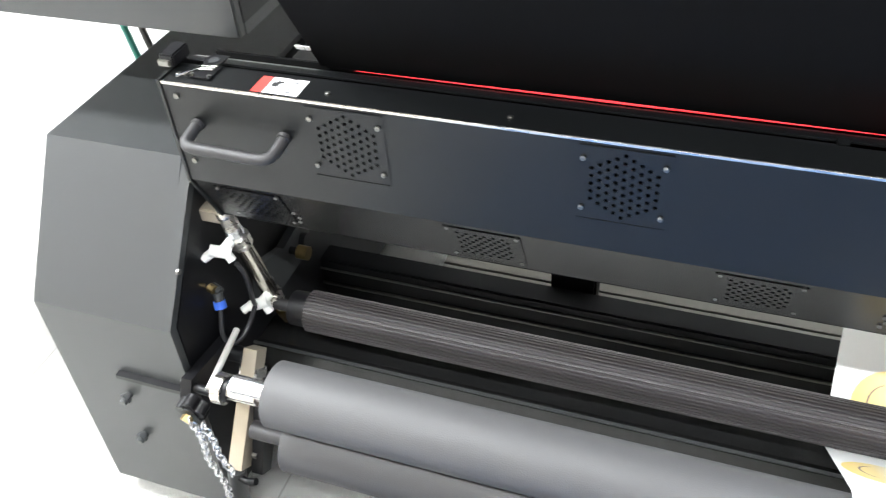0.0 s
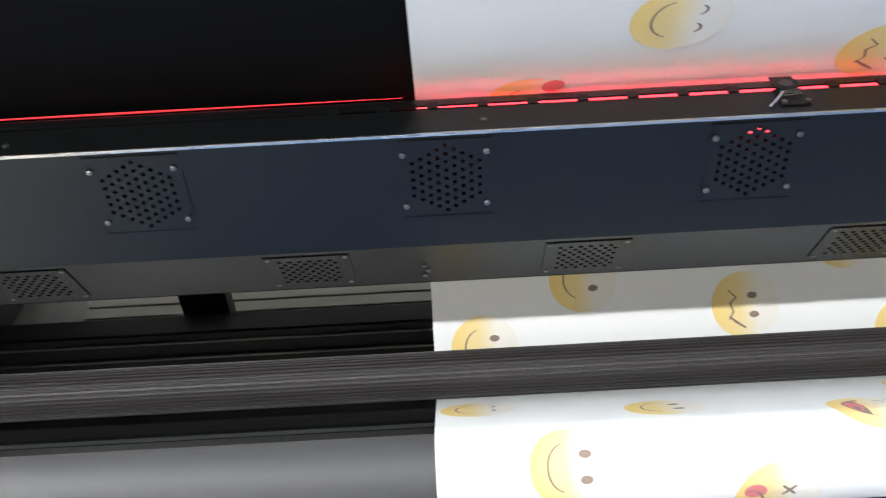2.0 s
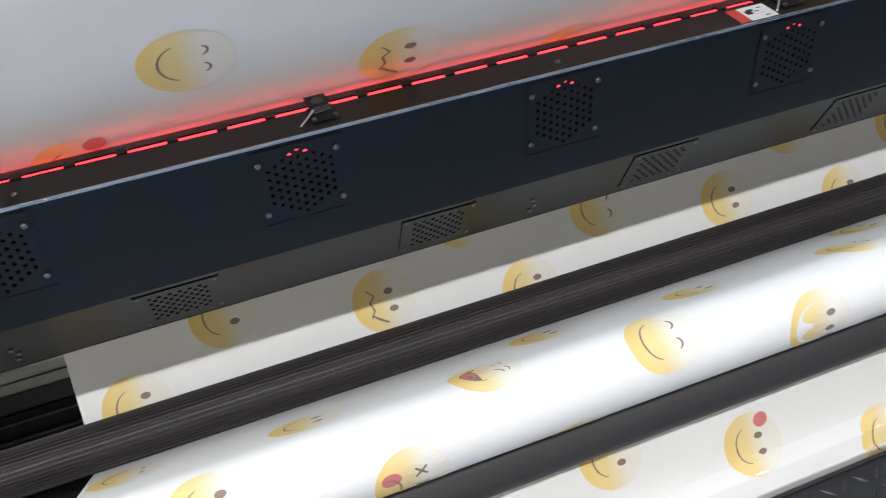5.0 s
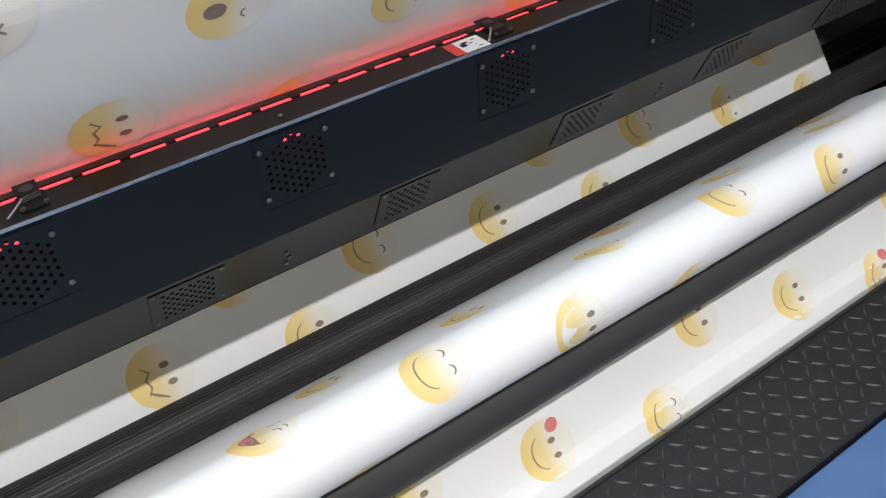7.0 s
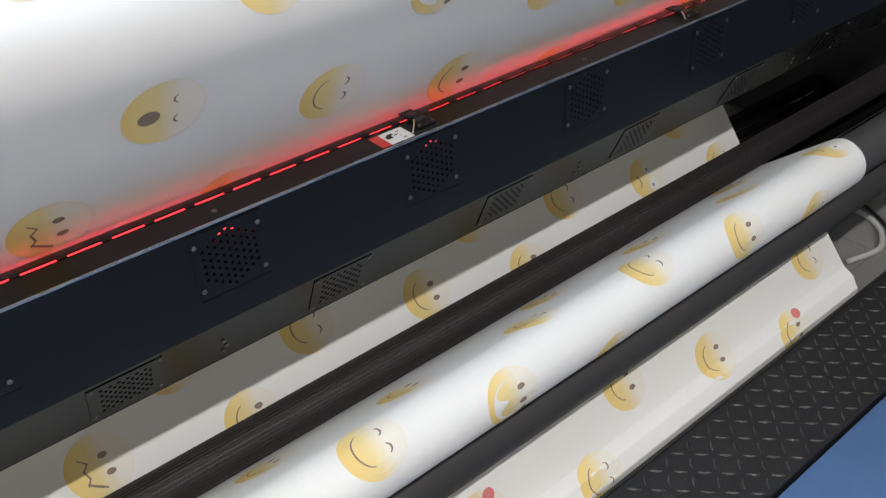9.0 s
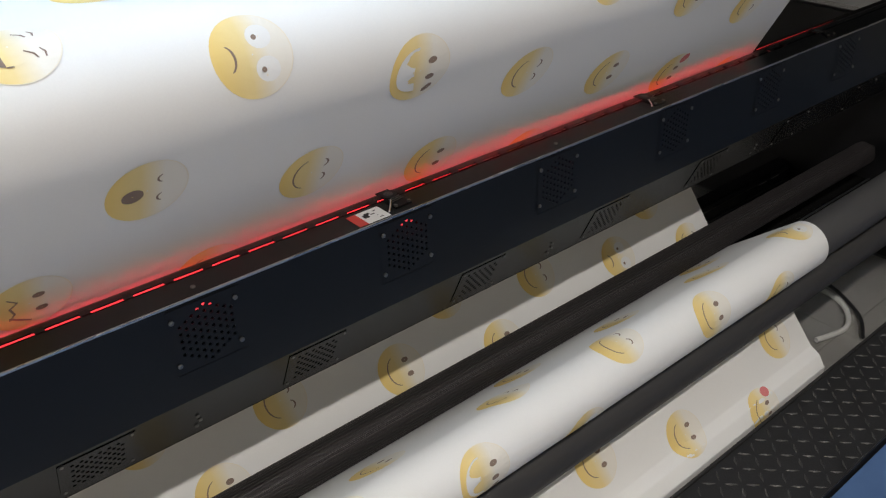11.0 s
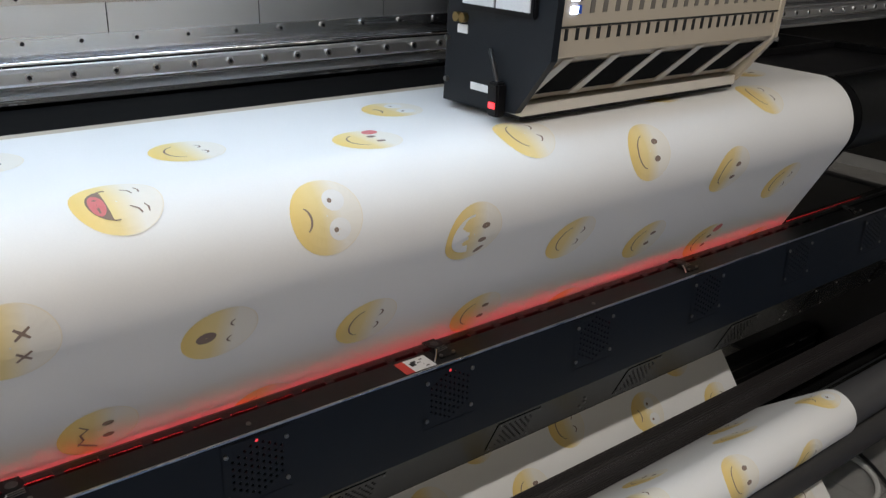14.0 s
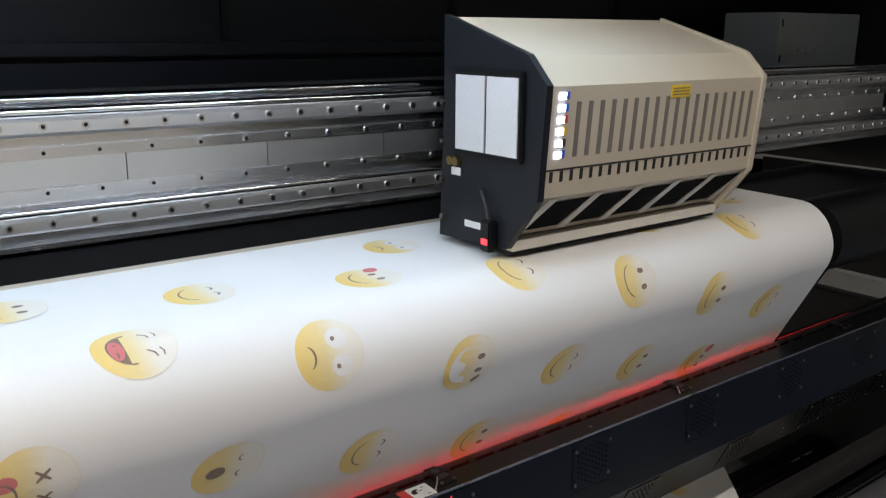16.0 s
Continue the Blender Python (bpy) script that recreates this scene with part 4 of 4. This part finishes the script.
part("lower_strip", box(GX0, GX1, 1.2770, 1.286, 1.142, 1.160, 0.001), CHROME, rail)
part("foot_strip", turned(GX0, GX1, [(1.285, 1.066), (1.255, 1.066), (1.255, 1.074), (1.285, 1.084)]), CHROME, rail)
x = 0.861 - 0.258 * 5
while x < GX1 - 0.27:
    part("cover_plate", box(x + 0.0010, x + 0.2570, 1.2800, 1.2822, 1.1602, 1.2058), RAIL, rail)
    x += 0.258
BOLT = link_mesh("bolt", rod((0, 0, 0), (0, -0.003, 0), 0.0064, 12), CHROME, rail)
HOLE = link_mesh("bolt_socket", rod((0, -0.003, 0), (0, -0.0034, 0), 0.0036, 6), BLACK, rail)
for z, gap, y in ((1.258, 0.064, 1.262), (1.215, 0.086, 1.277), (1.151, 0.085, 1.277), (1.104, 0.064, 1.262)):
    x = 0.732 - gap * 15
    while x < GX1 - 0.02:
        if x < GX0:
            x += gap
            continue
        again(BOLT, pose(x, y, z), rail)
        again(HOLE, pose(x, y, z), rail)
        x += gap
for ob in (BOLT, HOLE):
    bpy.data.objects.remove(ob)

# ---- enclosure round the carriage ----
enc = thing("rear_enclosure", "black sheet-metal housing behind the guide beam", "housing")
part("back_sheet", box(-1.5, 3.9, 2.0, 2.03, 0.88, 2.3), NAVY, enc)
part("ledge", box(-1.5, 3.6, 1.90, 2.0, 1.345, 1.375, 0.003), NAVY, enc)
part("lower_sheet", box(-1.5, 3.6, 1.93, 1.99, 0.9, 1.33), NAVY, enc)
for x in (0.6, 1.35, 2.1, 2.85):
    part("seam_post", box(x, x + 0.02, 1.985, 2.0, 1.38, 2.3), BLACK, enc)
part("roof", box(-1.5, 3.9, 0.95, 2.03, 2.3, 2.33), BLACK, enc)
part("end_sheet", box(3.88, 3.91, 0.95, 2.0, 0.88, 2.3), BLACK, enc)
part("bottom_sheet", box(-0.6, 3.6, 1.5, 1.93, 0.88, 0.9), BLACK, enc)
hood = thing("front_hood", "charcoal raised front hood over the print bed", "hood")
part("face", box(-0.55, 3.88, 0.70, 0.73, 1.86, 2.32, 0.004), CHAR, hood)
part("top", box(-0.55, 3.88, 0.73, 0.95, 2.30, 2.33), CHAR, hood)
part("soffit", box(-0.55, 3.88, 0.73, 0.95, 1.86, 1.875), BLACK, hood)
end = thing("end_housing", "charcoal end housing beside the print bed", "housing")
part("front", box(-1.7, -0.557, 0.800, 0.815, 0.769, 2.32, 0.003), CHAR, end)
part("bottom", box(-1.7, -0.557, 0.815, 2.0, 0.769, 0.784), CHAR, end)
part("side", box(-0.572, -0.557, 0.815, 1.26, 0.784, 2.32), BLACK, end)
part("outer_side", box(-1.7, -1.685, 0.815, 2.0, 0.784, 2.32), CHAR, end)
part("top", box(-1.7, -0.557, 0.815, 2.0, 2.30, 2.32), CHAR, end)
part("back", box(-1.685, -0.572, 1.985, 2.0, 0.784, 2.30), CHAR, end)
cbox = thing("control_box", "light grey sheet-metal control box", "box")
part("body", box(3.307, 3.870, 1.62, 1.85, 1.235, 1.477, 0.003), GREYBOX, cbox)
part("flange", box(3.292, 3.307, 1.61, 1.64, 1.235, 1.473), GREYBOX, cbox)
for z in (1.30, 1.427):
    part("slot", box(3.319, 3.329, 1.6165, 1.6195, z, z + 0.026), BLACK, cbox)
for k in range(4):
    part("screw", rod((3.387 + 0.055 * k, 1.62, 1.33 + 0.012 * (k % 2)), (3.387 + 0.055 * k, 1.617, 1.33 + 0.012 * (k % 2)), 0.004, 8), SCREW, cbox)
part("shelf", box(3.257, 3.870, 1.6, 1.9, 1.220, 1.235), BLACK, cbox)
for x in (1.92, 3.0):
    fan = thing("cable_clamp", "black clamp block behind the guide beam", "clamp", "clamps")
    part("block", box(x, x + 0.05, 1.68, 1.75, 1.12, 1.325, 0.004), BLACK, fan)
    part("arm", box(x + 0.05, x + 0.20, 1.69, 1.73, 1.285, 1.30), BLACK, fan)
    part("screw", rod((x + 0.02, 1.68, 1.30), (x + 0.02, 1.676, 1.30), 0.006, 8), SCREW, fan)
# light bar inside the hood
bar = thing("led_light_bar", "strip of white light-emitting diodes under the hood", "light")
part("rail", box(-0.4, 1.5, 0.842, 0.856, 1.635, 1.655), WHITEPL, bar)
for x in (-0.35, 0.55, 1.45):
    part("hanger", box(x, x + 0.02, 0.842, 0.856, 1.655, 1.862), WHITEPL, bar)
for k in range(84):
    if not (40 < k < 48):
        x = -0.38 + 0.0222 * k
        part("diode", box(x, x + 0.009, 0.846, 0.853, 1.632, 1.635), LEDWHITE, bar)

# ---- print carriage ----
car = thing("print_carriage", "beige print carriage with blue-black side plate and status lights", "print carriage")
C0, C1 = 1.240, 1.730
K = (C1 - C0) / 0.45
SIDE = [(0.895, 1.088), (0.735, 1.095), (0.672, 1.175), (0.660, 1.335), (0.70, 1.375), (0.885, 1.43), (0.885, 1.30)]
part("side_plate", turned(C0 - 0.012, C0, SIDE), NAVY, car, "blue-black side plate")
part("side_plate", turned(C1, C1 + 0.010, SIDE), TAN, car)
part("shell", turned(C0, C1, [(0.885, 1.11), (0.745, 1.11), (0.676, 1.178), (0.664, 1.333), (0.704, 1.372), (0.88, 1.426)]), TAN, car)
part("bottom_rail", box(C0, C1, 0.733, 0.765, 1.090, 1.105), FRAMEW, car)
# black slab under the carriage stands in for the shadow there
part("bottom_shadow_strip", box(C0, C1, 0.737, 0.90, 1.084, 1.090), BLACK, car)


def on_front(x, v, d):
    """v from 0 at the fold to 1 at the top of the carriage face."""
    return Vector((x, 0.676 - 0.012 * v - d, 1.178 + 0.155 * v))


def front_quad(x0, x1, v0, v1, lift, skew=0.0, bm=None, depth=0.003):
    bm = bm or bmesh.new()
    q = [(x0, v0), (x1, v0), (x1 + skew, v1), (x0 + skew, v1)]
    f = [bm.verts.new(on_front(x, v, lift)) for x, v in q]
    b = [bm.verts.new(on_front(x, v, lift - depth)) for x, v in q]
    bm.faces.new(f)
    bm.faces.new(b)
    for k in range(4):
        bm.faces.new((f[k], f[(k + 1) % 4], b[(k + 1) % 4], b[k]))
    return bm


# slots are flat quads, the shade inside them put into their darker colour
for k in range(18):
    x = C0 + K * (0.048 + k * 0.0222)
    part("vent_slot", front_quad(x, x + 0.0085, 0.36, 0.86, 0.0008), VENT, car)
for k in range(24):
    x = C0 + K * (0.010 + k * 0.0185)
    part("comb_slot", front_quad(x, x + 0.006, 0.14, 0.24, 0.0009), INK, car)
part("seam", front_quad(C0, C1, 0.245, 0.262, 0.001), INK, car)
for k in range(6):
    v = 0.36 + 0.105 * k
    led = part("status_light", front_quad(C0 + 0.016, C0 + 0.028, v, v + 0.06, 0.003), LEDBLUE, car, "lit white status light")
    part("tab", front_quad(C0 + 0.029, C0 + 0.035, v, v + 0.07, 0.002), (BLUEPL, INK, LABELY, LABELR, BLUEPL, BLUEPL)[k], car)
part("yellow_label", front_quad(C0 + 0.255, C0 + 0.300, 0.84, 0.96, 0.0016), LABELY, car, "yellow label")
for k in range(3):
    part("print_line", front_quad(C0 + 0.258, C0 + 0.297, 0.865 + 0.03 * k, 0.875 + 0.03 * k, 0.0022), VENT, car)
# slanted foot with five windows
E0, E1 = Vector((0, 0.676, 1.178)), Vector((0, 0.745, 1.110))
FN = Vector((0, -0.7, -0.72)).normalized()
# windows are flat black panels on the shell, their inner shade put into the colour
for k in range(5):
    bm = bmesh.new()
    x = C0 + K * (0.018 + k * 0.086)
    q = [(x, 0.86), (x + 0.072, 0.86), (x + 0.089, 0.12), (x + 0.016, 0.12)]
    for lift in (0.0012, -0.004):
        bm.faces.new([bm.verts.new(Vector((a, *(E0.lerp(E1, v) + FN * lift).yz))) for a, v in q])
    part("window", bm, VOID, car, "flat black panel for the shade inside an opening")
for k in range(6):
    bm = bmesh.new()
    x = C0 + K * 0.086 * k
    q = [(x, 0.97), (x + 0.018, 0.97), (x + 0.034, 0.03), (x + 0.016, 0.03)]
    q = [(min(a, C1 - 0.001), v) for a, v in q]
    for lift in (0.0022, -0.003):
        bm.faces.new([bm.verts.new(Vector((a, *(E0.lerp(E1, v) + FN * lift).yz))) for a, v in q])
    part("window_bar", bm, FRAMEW, car, "pale bar between openings")
# side plate fittings
part("filter_frame", box(C0 - 0.020, C0 - 0.012, 0.700, 0.850, 1.225, 1.352, 0.002), BLACK, car)
for y in (0.707, 0.778):
    part("filter", box(C0 - 0.022, C0 - 0.019, y, y + 0.066, 1.233, 1.343), FILTER, car, "white filter felt")
for y, z in ((0.862, 1.212), (0.848, 1.212)):
    part("brass_port", rod((C0 - 0.012, y, z), (C0 - 0.020, y, z), 0.007, 12), BRASS, car)
part("tag", box(C0 - 0.0135, C0 - 0.012, 0.842, 0.864, 1.190, 1.202), LABELW, car)
part("tag", box(C0 - 0.0135, C0 - 0.012, 0.785, 0.830, 1.114, 1.124), LABELW, car)
part("sensor", box(C0 - 0.030, C0 - 0.012, 0.752, 0.775, 1.088, 1.135, 0.003), BLACK, car)
part("sensor_light", box(C0 - 0.032, C0 - 0.030, 0.756, 0.768, 1.100, 1.108), REDDIM, car)
part("cable", tube([(C0 - 0.018, 0.765, 1.13), (C0 - 0.02, 0.775, 1.16), (C0 - 0.014, 0.79, 1.175)], 0.003), HOSE, car, "", True)
part("mount", box(C0 + 0.26, C1 - 0.01, 0.886, 1.250, 1.125, 1.42, 0.01), BLACK, car)
for k in range(4):
    part("mount_bolt", rod((C0 - 0.012, 0.885, 1.12 + 0.06 * k), (C0 - 0.018, 0.885, 1.12 + 0.06 * k), 0.004, 8), SCREW, car)

bracket = thing("bed_bracket", "black bent wire bracket under the print bed end", "bracket")
for a, b in (((2.40, 0.86, 1.00), (2.44, 0.86, 0.86)), ((2.44, 0.86, 0.86), (2.50, 0.86, 1.00)), ((2.46, 0.86, 1.00), (2.52, 0.86, 0.86))):
    part("wire", rod(a, b, 0.006, 8), BLACK, bracket, "", True)
# cables lying on the floor by the machine's end
for n, (pts, m) in enumerate((([(2.30, 0.62, 0.008), (2.42, 0.60, 0.008), (2.52, 0.70, 0.008), (2.50, 0.95, 0.008), (2.40, 1.3, 0.008), (2.5, 1.8, 0.008)], WHITEPL), ([(2.40, 0.55, 0.006), (2.50, 0.62, 0.006), (2.58, 0.80, 0.006), (2.56, 1.2, 0.006), (2.65, 1.7, 0.006)], HOSE))):
    c = thing("floor_cable", ("white cable lying loose on the floor", "black cable lying loose on the floor")[n], "cable")
    part("sheath", tube(pts, 0.007 if n == 0 else 0.005, 8), m, c, "", True)

# ---- floor tiles: the nearest as pieces, the rest joined ----
TS = 0.6
tile_me = bpy.data.meshes.new("tile")
bm = box(-TS / 2 + 0.0015, TS / 2 - 0.0015, -TS / 2 + 0.0015, TS / 2 - 0.0015, -0.01, 0.0)
bm.to_mesh(tile_me)
bm.free()
tile_me.materials.append(TILE)
nxt, nyt = int((X1 - X0) / TS), int((Y1 - Y0) / TS)
for i in range(nxt):
    for j in range(nyt):
        t = new("tile", tile_me)
        t.parent = FLOOR
        t.matrix_basis = pose(X0 + TS * (i + 0.5), Y0 + TS * (j + 0.5), -0.004)
